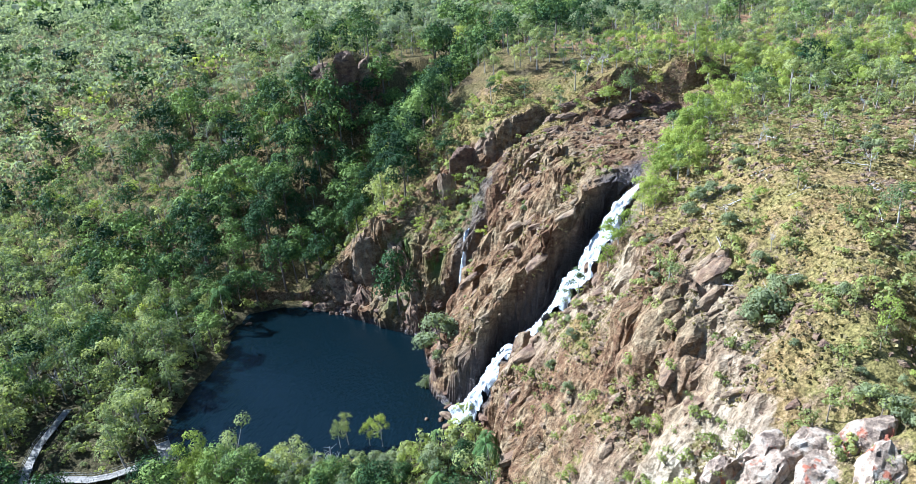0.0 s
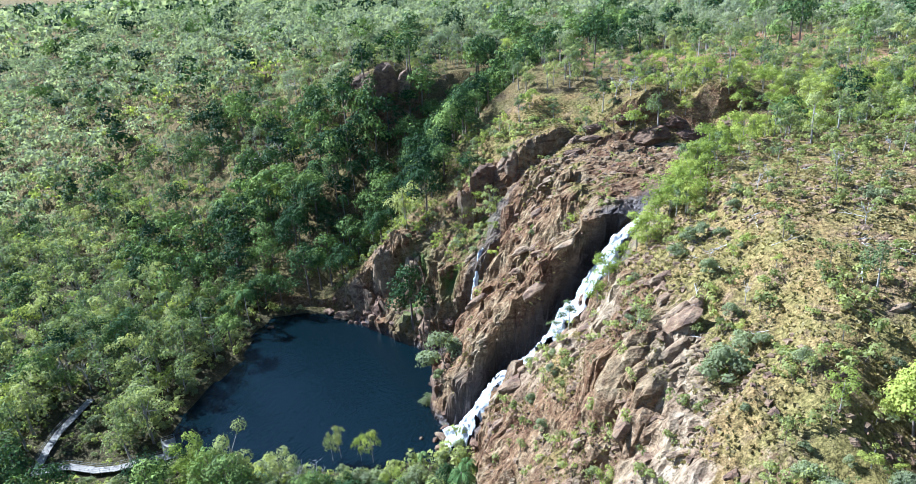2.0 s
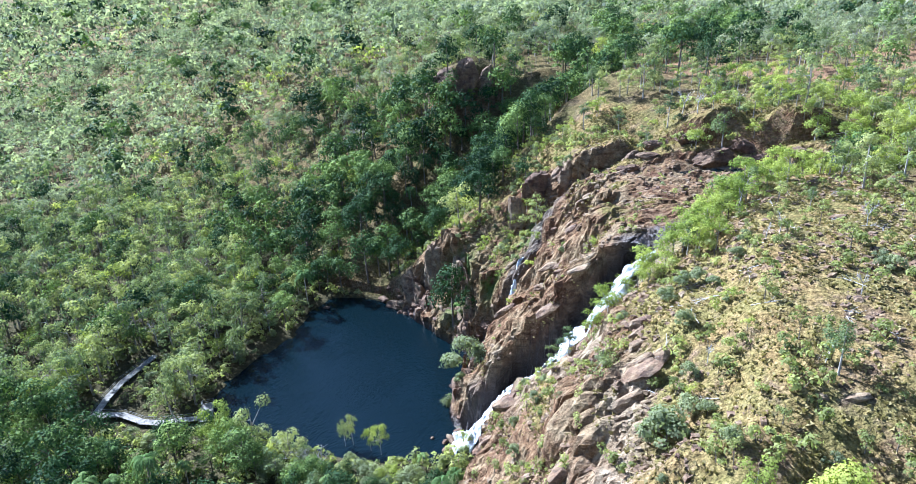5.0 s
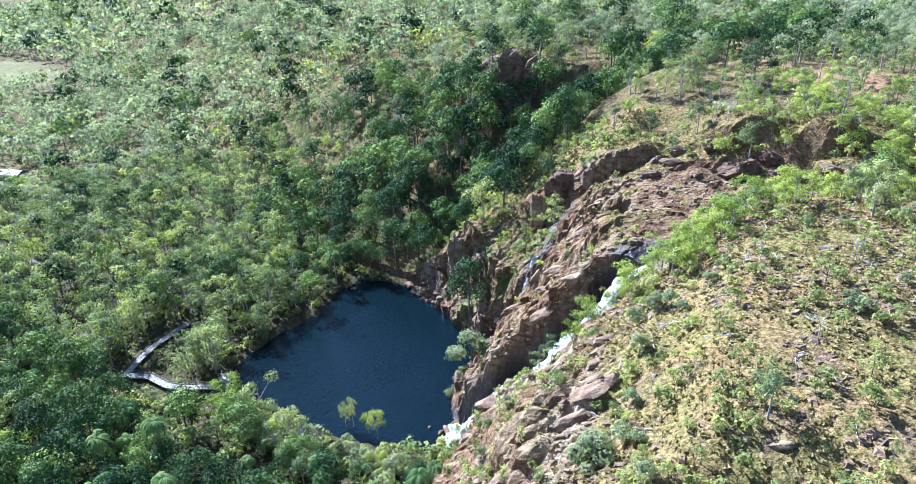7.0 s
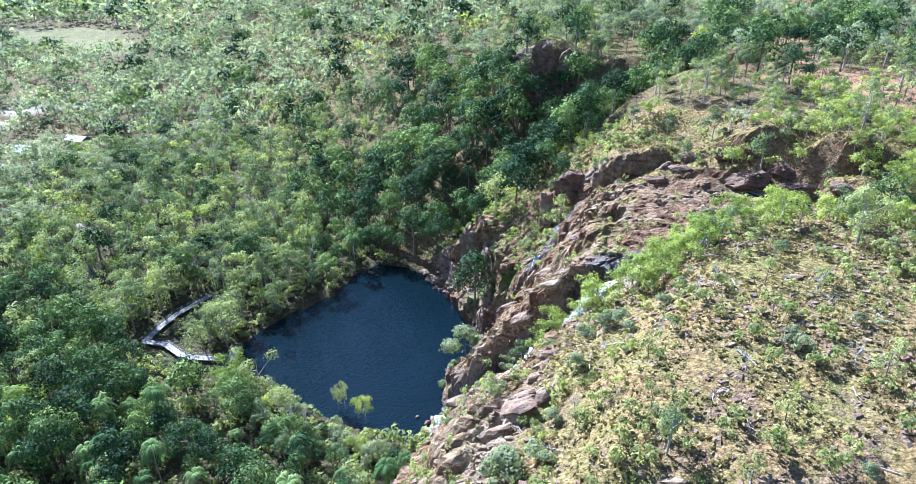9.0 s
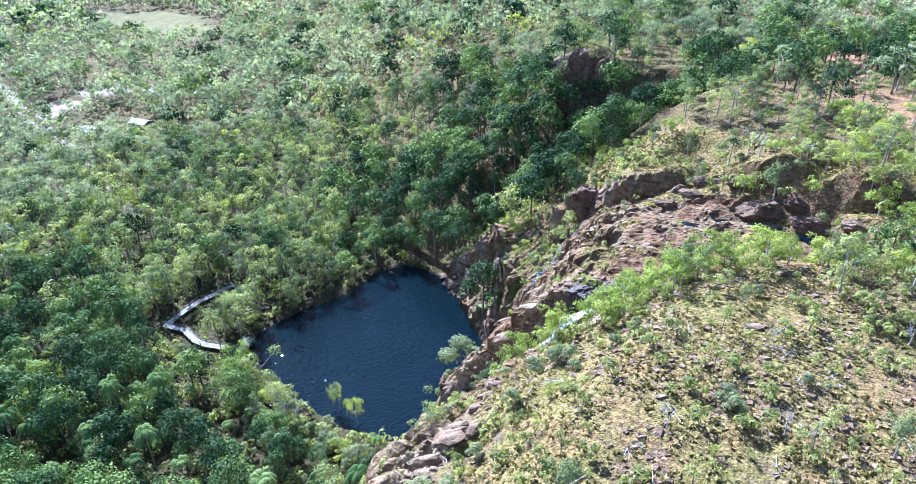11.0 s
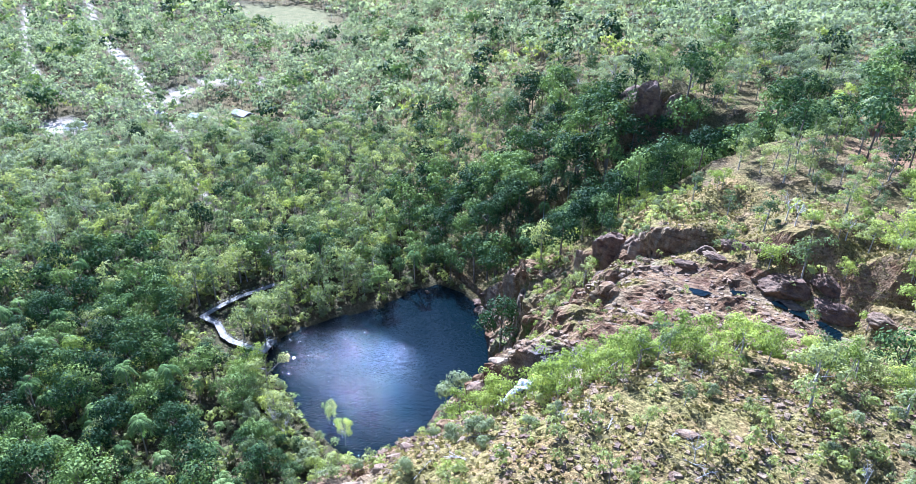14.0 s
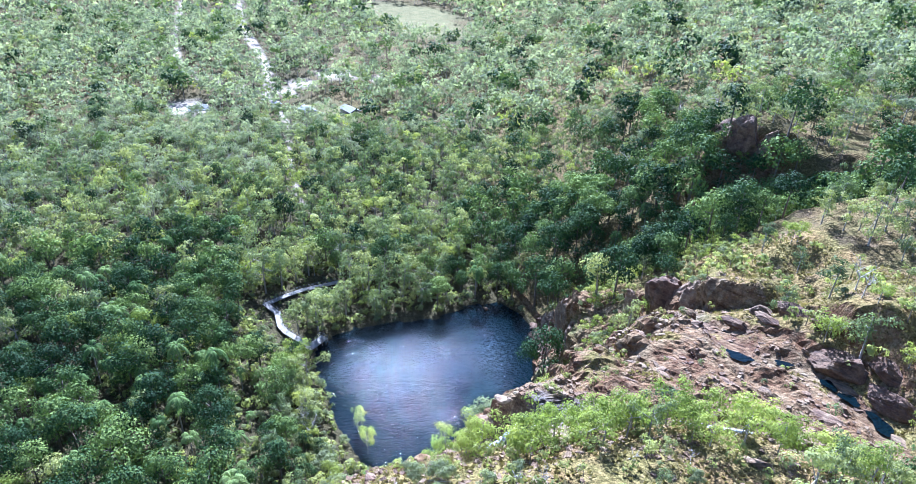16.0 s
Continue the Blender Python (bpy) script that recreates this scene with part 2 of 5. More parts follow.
LEAF_SHRUB = make_leaf("shrub_leaves", (0.13, 0.15, 0.058), (0.235, 0.255, 0.094), (0.35, 0.36, 0.13), 0.5)
LEAF_GREY = make_leaf("grey_leaves", (0.13, 0.15, 0.088), (0.205, 0.23, 0.12), (0.28, 0.30, 0.155), 0.45)
STRAW = make_leaf("dry_grass", (0.13, 0.105, 0.048), (0.215, 0.178, 0.08), (0.31, 0.255, 0.12), 0.25)
BARK_PALE = make_bark("pale_bark", (0.18, 0.16, 0.135), (0.36, 0.33, 0.29))
BARK_DARK = make_bark("dark_bark", (0.07, 0.055, 0.04), (0.17, 0.14, 0.11))
BARK_GREY = make_bark("dead_wood", (0.26, 0.24, 0.22), (0.45, 0.42, 0.39))
TIMBER = make_timber()
STEEL = make_plain("galvanised_steel", (0.15, 0.15, 0.145), 0.7, 0.0)
WATER, FOAM = make_water(), make_foam()


def make_pale_rock():
    """Cream and white leached sandstone with brown crusts and rusty streaks that run down it."""
    m, nt, b, out = mat("pale_sandstone")
    geo = nt.nodes.new("ShaderNodeNewGeometry")
    pos = geo.outputs["Position"]
    n = ntex(nt, 0.5, 6, 0.7, pos).outputs["Fac"]
    f = ntex(nt, 3.0, 5, 0.7, pos).outputs["Fac"]
    c = ramp(nt, n, [(0.38, (0.10, 0.07, 0.05)), (0.49, (0.27, 0.20, 0.14)), (0.60, (0.36, 0.305, 0.235)), (0.74, (0.46, 0.435, 0.39))])
    c = mixc(nt, 0.6, c, ramp(nt, f, [(0.34, (0.3, 0.28, 0.27)), (0.5, (0.9, 0.9, 0.9)), (0.7, (1.1, 1.1, 1.1))]), "MULTIPLY")
    mp = nt.nodes.new("ShaderNodeMapping")
    mp.inputs["Scale"].default_value = (0.55, 0.55, 0.09)
    nt.links.new(pos, mp.inputs["Vector"])
    st = ntex(nt, 1.0, 3, 0.6, mp.outputs[0]).outputs["Fac"]
    c = mixc(nt, ramp(nt, st, [(0.60, (0, 0, 0)), (0.66, (0.9, 0.9, 0.9))]), c, (0.26, 0.075, 0.035))
    nt.links.new(c, b.inputs["Base Color"])
    b.inputs["Roughness"].default_value = 0.9
    bump(nt, mth(nt, "ADD", n, mth(nt, "MULTIPLY", f, 0.4)), 0.8, 0.5, b)
    return m


PALE_ROCK = make_pale_rock()


# ---- small tools ----
def hash01(ix, iy, iz, seed):
    n = (ix * 374761393 + iy * 668265263 + iz * 2147483647 + seed * 1274126177) & 0xFFFFFFFF
    n = ((n ^ (n >> 13)) * 1274126177) & 0xFFFFFFFF
    n = ((n ^ (n >> 16)) * 2246822519) & 0xFFFFFFFF
    return ((n ^ (n >> 15)) & 0xFFFFFF) / float(0xFFFFFF)


def vnoise(x, y, z, seed=0):
    """Smooth value noise from -1 to 1."""
    x, y, z = np.broadcast_arrays(np.asarray(x, float), np.asarray(y, float), np.asarray(z, float))
    ix, iy, iz = (np.floor(a).astype(np.int64) for a in (x, y, z))
    fx, fy, fz = x - ix, y - iy, z - iz
    fx, fy, fz = (a * a * (3 - 2 * a) for a in (fx, fy, fz))
    total = 0.0
    for dx in (0, 1):
        for dy in (0, 1):
            for dz in (0, 1):
                wgt = (fx if dx else 1 - fx) * (fy if dy else 1 - fy) * (fz if dz else 1 - fz)
                total = total + wgt * hash01(ix + dx, iy + dy, iz + dz, seed)
    return total * 2 - 1


def fbm(x, y, z, octaves=4, seed=0, gain=0.5):
    total, amp, f = 0.0, 1.0, 1.0
    for o in range(octaves):
        total = total + amp * vnoise(x * f, y * f, z * f, seed + o)
        amp, f = amp * gain, f * 2.03
    return total


def smooth(a, b, x):
    u = np.clip((x - a) / (b - a), 0, 1)
    return u * u * (3 - 2 * u)


def along(poly, x, y):
    """Distance to a polyline, the side (right is positive) and its columns past x, y interpolated at the nearest place."""
    p = np.array(poly, float)
    best = np.full(np.shape(x), 1e18)
    side = np.zeros(np.shape(x))
    vals = [np.zeros(np.shape(x)) for _ in range(p.shape[1] - 2)]
    for a, b in zip(p[:-1], p[1:]):
        dx, dy = b[0] - a[0], b[1] - a[1]
        ll = dx * dx + dy * dy
        u = np.clip(((x - a[0]) * dx + (y - a[1]) * dy) / ll, 0, 1)
        qx, qy = x - a[0] - u * dx, y - a[1] - u * dy
        d2 = qx * qx + qy * qy
        cr = ((x - a[0]) * dy - (y - a[1]) * dx) / math.sqrt(ll)
        near = d2 < best - 1e-6
        tie = (np.abs(d2 - best) <= 1e-6 + 1e-9 * d2) & (np.abs(cr) > np.abs(side))
        take = near | tie
        best = np.where(take, d2, best)
        side = np.where(take, cr, side)
        for k in range(len(vals)):
            vals[k] = np.where(take, a[2 + k] + u * (b[2 + k] - a[2 + k]), vals[k])
    return np.sqrt(best), np.sign(side), vals


def inside(poly, x, y):
    p = np.array(poly, float)
    r = np.zeros(np.shape(x), bool)
    for a, b in zip(p, np.roll(p, -1, 0)):
        cond = (a[1] > y) != (b[1] > y)
        xx = (b[0] - a[0]) * (y - a[1]) / ((b[1] - a[1]) or 1e-9) + a[0]
        r ^= cond & (x < xx)
    return r


# ---- the lie of the land ----
# foot of the escarpment, walked with the high ground to the right: x, y, run to the top, height of the cliff, its distance from the foot
FOOT = [(120, -900, 60, 3, 0), (95, -300, 45, 4, 0), (86, -120, 42, 6, 0), (80, -70, 40, 7, 0), (76, -35, 39, 5, 0), (74.5, -5, 40, 4, 0), (70.5, 9, 41, 3, 0),
        (65.5, 15, 36, 6, 0), (63.5, 22, 33, 8, 0), (60, 34, 38, 9, 1), (57.5, 46, 45, 9, 2), (44, 54, 62, 20, 7), (30, 63, 66, 17, 4), (14, 71, 72, 2, 0), (-3, 72, 85, 2, 0),
        (-40, 92, 100, 1, 0), (-100, 112, 120, 1, 0), (-200, 165, 130, 1, 0), (-400, 270, 160, 0, 0), (-1800, 1000, 200, 0, 0)]
POOL = [(-1, 1), (-5, 14), (-3, 28), (0, 41), (-3, 55), (-2, 66), (8, 70), (18, 69), (30, 63), (44, 54), (56, 47), (59, 32), (63, 20), (69, 10),
        (65, 4), (52, -2), (36, -4), (20, -3), (8, -3)]
# bed of the main creek and falls, and of the side fall: x, y, height, half width
FALL = [(66, 8.3, -1, 4.5), (69, 8.6, 1, 4.0), (75, 10.2, 9, 3.6), (80, 10.0, 16.5, 3.2), (85, 8.6, 20.5, 3.4), (91, 7.8, 28.5, 3.9), (97, 7.8, 37, 4.3),
        (103, 8.8, 47.5, 3.8), (109, 11, 56, 2.0), (112, 20, 57, 1.8), (117, 31, 56.8, 2.2), (124, 41, 57, 2.2), (136, 47, 57.5, 2.0), (170, 60, 60, 1.5), (400, 150, 66, 1.0)]
SIDE = [(57, 44.5, 0, 1.5), (65, 45.5, 8, 1.5), (69.2, 47, 17, 1.4), (70.8, 50.3, 29.5, 1.4), (73, 51.8, 34, 1.5), (78, 58, 44, 1.5), (88, 63, 50, 2.0), (98, 62, 53, 2.2),
        (106, 58, 54.2, 2.4), (111, 63, 54.8, 2.0), (119, 65.4, 55.2, 2.4), (129, 64.5, 55.8, 2.2), (139, 58, 56.3, 2.0), (150, 56, 58, 1.5)]
LEDGE = [(63, 62), (70, 66.5), (80, 68.5), (92, 72), (104, 76.5), (114, 73), (126, 71), (140, 72), (170, 80)]
# the bare sandstone dome between the two creeks
DOME = [(59, 20), (64, 13.5), (74, 12.0), (86, 10.9), (100, 11.6), (109, 13.2), (114, 25), (122, 38), (140, 48), (143, 60), (126, 67), (108, 70), (92, 66), (80, 60), (73, 51.5), (66, 47.5), (57, 46)]
GULLY = [(12, 70, 0), (20, 84, 9), (30, 104, 20), (46, 128, 38), (75, 165, 54), (120, 230, 60)]
ROADS = [(-100, 20, 1.2), (-126, 22.8, 1.4), (-184, 32, 1.5), (-225, 40, 1.8), (-278, 40, 2.2), (-347, 54, 3.6), (-407, 57, 4.4), (-466, 60, 4.6), (-522, 64, 4.0), (-900, 120, 3)]
TRACK = [(-278, 40, 3), (-330, 2, 2.5), (-382, -6, 3), (-480, 0, 3), (-700, 30, 3)]
CARPARK = [(-278, 48, 6), (-306, 75, 7), (-318, 100, 8), (-300, 126, 6)]


# the boardwalk's line, and the clearing round it
BOARD = [(-33, 17), (-32.3, 4), (-30.6, -2.7), (-27.6, -10.3), (-20.8, -7.8), (-13, -8.5), (-8.7, -7.5), (0.3, -2.6)]


def soft_foot(x, y, near):
    """Run and cliff height of the escarpment, blended from all the stretches of its foot that lie about as near."""
    p = np.array(FOOT, float)
    sw, sr, sc, so = 0.0, 0.0, 0.0, 0.0
    for a, b in zip(p[:-1], p[1:]):
        k = 8 if np.hypot(*(b - a)[:2]) > 8 else 4
        for u in (np.arange(k) + 0.5) / k:
            q = a + (b - a) * u
            w = np.exp(-np.maximum(np.hypot(x - q[0], y - q[1]) - near, 0) / (1.5 + 0.2 * near)) * np.hypot(*(b - a)[:2]) / k
            sw, sr, sc, so = sw + w, sr + w * q[2], sc + w * q[3], so + w * q[4]
    return sr / (sw + 1e-12), sc / (sw + 1e-12), so / (sw + 1e-12), sw > 1e-9


def lumps(x, y, spots):
    """A sum of soft round rises: x, y, radius, height."""
    t = 0.0
    for a, b, r, h in spots:
        t = t + h * np.exp(-((x - a) ** 2 + (y - b) ** 2) / (r * r))
    return t


def land(x, y, fine=True):
    """Ground height and the masks that the ground's material reads."""
    x, y = np.asarray(x, float), np.asarray(y, float)
    d, sgn, (run, cliff, off) = along(FOOT, x, y)
    r2, c2, o2, okay = soft_foot(x, y, d)
    far_in = smooth(3, 12, d) * okay
    run, cliff, off = run + (r2 - run) * far_in, cliff + (c2 - cliff) * far_in, off + (o2 - off) * far_in
    d = d * sgn
    d = d + 3.5 * fbm(x / 17, y / 17, 0, 3, 5) * smooth(4, 20, np.abs(d))
    top = 61 + lumps(x, y, [(138, -6, 42, 5.0), (95, 92, 20, -1.0), (70, 128, 30, 6), (17, 146, 22, 5), (122, 62, 15, -4.5), (101, 58, 11, -4.5), (84, 57, 8, -4), (300, 40, 200, 4)]) \
        + 3.0 * fbm(x / 140, y / 140, 3, 2, 9)
    low = 2.2 + 1.2 * fbm(x / 60, y / 60, 1, 2, 12) + smooth(20, 300, -d) * 1.5
    u = np.clip(d / run, 0, 3)
    climb = np.minimum(u, 1) - 0.12 * np.exp(-((u - 1) / 0.18) ** 2)
    z = np.where(d > 0, np.maximum(low * 0.6, 0) * (1 - np.clip(u, 0, 1)) + cliff * smooth(off, off + 3.0, d) + 0.55 * np.minimum(d, off) + (top - cliff - 0.55 * off) * climb, low)
    # gully behind the pool
    gd, _, (gz,) = along(GULLY, x, y)
    z = np.minimum(z, np.maximum(gz + np.maximum(gd - 3, 0) * 0.85, -20)) * smooth(-5, 10, d) + z * (1 - smooth(-5, 10, d))
    z = z + lumps(x, y, [(26, 146, 13, 11), (12, 150, 13, 7)])
    # step of dark cliff north of the side creek
    ld, ls, _ = along(LEDGE, x, y)
    span = smooth(60, 68, x) * (1 - smooth(132, 160, x))
    z = z + span * np.where(ls < 0, (1.8 + 3.9 * smooth(68, 86, x)) * (0.85 + 0.55 * vnoise(x / 7, y / 11, 3, 58)) * smooth(0, 1.6, ld) * np.exp(-np.maximum(ld - 4, 0) / 20), -1.5 * np.exp(-ld / 5.0))
    z = z + lumps(x, y, [(44, 62, 5, 3), (80, -3.5, 6, 4.0), (86, -4, 6, 2.0), (86.5, -12, 9, 4.5), (95, -20, 6, 2.0), (134, -54, 11, -11), (110, -22, 9, 3.2), (97.5, -31, 6, -6), (101, -24, 5, -3), (112, -2, 7, 2)]) + (ls < 0) * lumps(x, y, [(97, 79, 12, -4.5)])
    pd0 = along(POOL + [POOL[0]], x, y)[0]
    rockz = smooth(-2, 4, d) * (1 - smooth(105, 117, x + 0.25 * (y + 20))) * smooth(-95, -70, y) * (1 - smooth(72, 84, y)) * smooth(26, 34, x)
    massif = inside(DOME + [(57, 46), (40, 66), (28, 68), (30, 62), (56, 45)], x, y)
    shore = np.maximum((1 - smooth(3, 6, pd0)) * (x > 27) * (y > 9), 1 - smooth(5, 8, np.hypot(x - 66, (y - 24.5) / 1.3)))
    massif = massif & ~((ls < 0) & (ld > 1.5) & (x > 66))
    fd0 = along(FALL, x, y)[0]
    # the dome: a steep face towards the pool, rounded over into a level, bedded top
    in_dome = inside(DOME, x, y)
    dome_d = along(DOME + [DOME[0]], x, y)[0]
    foot_x = np.interp(y, [10, 14, 20, 32, 42, 47, 52, 58, 66], [63, 62.5, 62, 60.5, 59, 57.5, 54, 51, 49])
    s_ = x - foot_x + 1.5 * fbm(x / 14, y / 9, 3, 2, 33)
    prof = np.interp(s_, [-4, 0, 8, 16, 24, 31, 36, 44, 60, 95], [-1, 3, 15, 27.5, 40, 51.5, 55.2, 56.8, 57.6, 58.2])
    face = in_dome * smooth(-1, 4, s_) * (1 - smooth(33, 42, s_))
    rid = 1 - np.abs(vnoise((y + 0.22 * x) / 7.5 + 0.5 * vnoise(x / 16, y / 10, 2, 34), x / 46, 0, 35))
    rid2 = 1 - np.abs(vnoise((y + 0.12 * x) / 3.1 + 0.7 * vnoise(x / 9, y / 6, 2, 36), x / 15, 0, 37))
    prof = prof + face * (6.5 * (rid - 0.62) + 2.6 * (rid2 - 0.6))
    flat = in_dome * smooth(33, 44, s_)
    prof = prof + flat * (0.8 * vnoise(x / 9, y / 9, 4, 52) - 0.05 * fd0)
    z = np.where(in_dome, z + (prof - z) * smooth(0, 1.2, dome_d), z)
    rockz = np.maximum(rockz * (0.58 + 0.42 * fbm(x / 13, y / 13, 7, 3, 31)), massif * 0.95)
    rockz = np.clip(np.maximum(rockz, shore), 0, 1)
    if fine:
        # beds of sandstone: ribs that run across the slope, blocks and joints
        v = (y * 0.93 - x * 0.37)
        w = (x * 0.93 + y * 0.37)
        rib = 1 - np.abs(vnoise(v / 5.5 + 0.6 * vnoise(x / 9, y / 9, 2, 3), w / 24, 0, 21))
        rib2 = 1 - np.abs(vnoise(v / 1.9, w / 8 + 0.5 * vnoise(x / 3, y / 3, 0, 8), 4, 22))
        blk = np.floor(3 * fbm(x / 6, y / 6, 0, 3, 23)) / 3
        z = z + rockz * ((3.0 * (rib - 0.6) + 1.4 * (rib2 - 0.6) + 1.6 * blk) * (1 - 0.85 * flat) * (1 - 0.75 * face))
        z = z + rockz * (0.9 - 0.55 * flat) * fbm(x / 3, y / 3, 2, 4, 24) + (0.25 + 0.5 * rockz) * fbm(x / 4, y / 4, 5, 3, 25) * smooth(-3, 3, d)
        # level beds that weather back in steps
        dip = 0.05 * w + 0.5 * fbm(x / 12, y / 12, 8, 2, 57)
        bed_h = 1.0 - 0.35 * flat
        k = (z + dip) / bed_h
        step_ = bed_h * (np.floor(k) + smooth(0.62, 1.0, k - np.floor(k))) - dip
        z = z + (step_ - z) * np.clip(0.35 * rockz + 0.5 * flat, 0, 0.85) * massif
    # creek beds
    wet = np.zeros_like(z)
    for bed in (FALL, SIDE):
        cd, cs, (cz, cw) = along(bed, x, y)
        if bed is FALL:
            upstream = smooth(109, 116, x)
            t = np.maximum(cd - np.where(cs < 0, np.minimum(cw, 3.0), cw), 0)
            rise = np.where(cs < 0, 9.0 * t * (1 - upstream) + upstream * 2.2 * t, 0.3 * t + np.where(x < 84, 0.06, 0.11) * t * t)
        else:
            upstream = smooth(86, 94, x)
            t = np.maximum(cd - cw, 0)
            rise = 2.6 * t * (1 - upstream) + upstream * (0.5 * t + 0.12 * t * t)
        z = np.minimum(z, cz - 0.35 + rise + 0.35 * np.minimum(t, 3) * vnoise(x / 2, y / 2, 0, 41))
        if bed is SIDE:
            hold = (1 - smooth(cw, cw + 2.2, cd)) * (x > 61) * (x < 80)
            z = z + (cz - 0.35 - z) * hold
        # north of the falls the wet mask reaches further, painting the wall's shade
        reach = np.where((cs < 0) & (bed is FALL) & (x < 108), 6.0, 3.5)
        wall_shade = np.where(reach > 4, 1 - smooth(5, 14, z - cz), 1.0)
        wet = np.maximum(wet, wall_shade * (1 - smooth(cw + 0.4 * (reach - 3.5), cw + reach, cd)) * (1 - 0.85 * upstream) * (1.0 if bed is FALL else 0.6))
    # the pool's basin
    pin = inside(POOL, x, y)
    ring = POOL + [POOL[0]]
    pd, _, _ = along(ring, x, y)
    z = np.where(pin, np.minimum(z, -0.25 - np.minimum(pd * 0.7, 4.0)), z)
    bank = (~pin) & (d < 2) & ((x < 26) | (y < 7))
    z = np.where(bank, np.minimum(z, 0.15 + pd * 0.25 + 0.3 * np.abs(vnoise(x / 3, y / 3, 0, 44))), z)
    walk_d = along(BOARD, x, y)[0]
    z = np.where((walk_d < 14) & ~pin, np.minimum(z, 0.55 + 0.3 * np.maximum(walk_d - 3, 0)), z)
    knob = 10.5 * np.exp(-(np.hypot((x - 66) / 1.0, (y - 24.5) / 1.35) / 5.6) ** 4) * (1 + 0.18 * fbm(x / 3, y / 3, 1, 3, 47))
    z = np.where(pin & (pd > 2.5), z, np.maximum(z, knob - 0.6))
    z = np.where((~pin) & (d >= 2), np.maximum(z, 0.3 + 0.2 * vnoise(x, y, 0, 45)), z)
    wet = np.maximum(wet, (1 - smooth(0.9, 2.6, z)) * (pd0 < 7) * (x > 27) * (y > 5))
    return z, dict(d=d, rock=rockz, wet=wet, pin=pin, pd=pd, massif=massif)


def spaced(lo, hi, dense_lo, dense_hi, step, grow):
    mid_ = list(np.arange(dense_lo, dense_hi + 1e-6, step))
    right, s = [mid_[-1]], step
    while right[-1] < hi:
        s *= grow
        right.append(right[-1] + s)
    left, s = [mid_[0]], step
    while left[-1] > lo:
        s *= grow
        left.append(left[-1] - s)
    return np.array(left[:0:-1] + mid_ + right[1:])


def mesh_object(name, verts, faces, material, smooth_shade=False):
    me = bpy.data.meshes.new(name)
    verts, faces = np.asarray(verts, np.float32), np.asarray(faces, np.int32)
    k = faces.shape[1]
    me.vertices.add(len(verts))
    me.vertices.foreach_set("co", verts.ravel())
    me.loops.add(faces.size)
    me.loops.foreach_set("vertex_index", faces.ravel())
    me.polygons.add(len(faces))
    me.polygons.foreach_set("loop_start", np.arange(0, faces.size, k, dtype=np.int32))
    me.polygons.foreach_set("loop_total", np.full(len(faces), k, np.int32))
    me.polygons.foreach_set("use_smooth", np.full(len(faces), smooth_shade, bool))
    me.update(calc_edges=True)
    me.materials.append(material)
    return me


def set_attr(me, name, values, domain="POINT"):
    a = me.attributes.new(name, "FLOAT", domain)
    a.data.foreach_set("value", np.asarray(values, np.float32))


def grid_faces(nx, ny):
    i, j = np.meshgrid(np.arange(nx - 1), np.arange(ny - 1), indexing="ij")
    a = (i * ny + j).ravel()
    return np.stack([a, a + ny, a + ny + 1, a + 1], 1)


# ---- ground ----
GX = spaced(-3600, 3200, 30, 146, 0.65, 1.05)
GY = spaced(-2600, 3600, -66, 92, 0.65, 1.05)
XX, YY = np.meshgrid(GX, GY, indexing="ij")
ZZ, MASK = land(XX, YY)
gxz, gyz = np.gradient(ZZ, GX, GY)
slope = np.hypot(gxz, gyz)
# steep faces are broken sideways into buttresses, joints and overhangs
steep = smooth(0.7, 1.8, slope) * np.clip(MASK["rock"] * 1.4, 0, 1) * (~MASK["pin"]) * smooth(0.5, 4, ZZ)
nl = np.sqrt(1 + slope ** 2)
push = 2.0 * fbm(XX / 5, YY / 5, ZZ / 9, 4, 61) + 0.7 * (1 - 2 * np.abs(vnoise(XX / 2.4, YY / 2.4, ZZ / 7, 66)))
PX, PY, PZ = XX - gxz / nl * push * steep, YY - gyz / nl * push * steep, ZZ + push * steep * 0.4
# the dome's wall leans out over the chute of the falls
fd_, fs_, (fz_, fw_) = along(FALL, XX, YY)
rim = np.interp(XX - 62.5, [0, 8, 16, 24, 31, 36, 44], [3, 15, 27.5, 40, 51.5, 55.2, 56.8])
lean = (fs_ < 0) * smooth(1.2, 2.6, fd_) * (1 - smooth(4.5, 6.5, fd_)) * smooth(73, 78, XX) * (1 - smooth(103, 108, XX))
PY = PY + 5.0 * lean * np.clip(1 - (ZZ - fz_) / np.maximum(rim - fz_, 2.0), 0, 1) ** 0.8


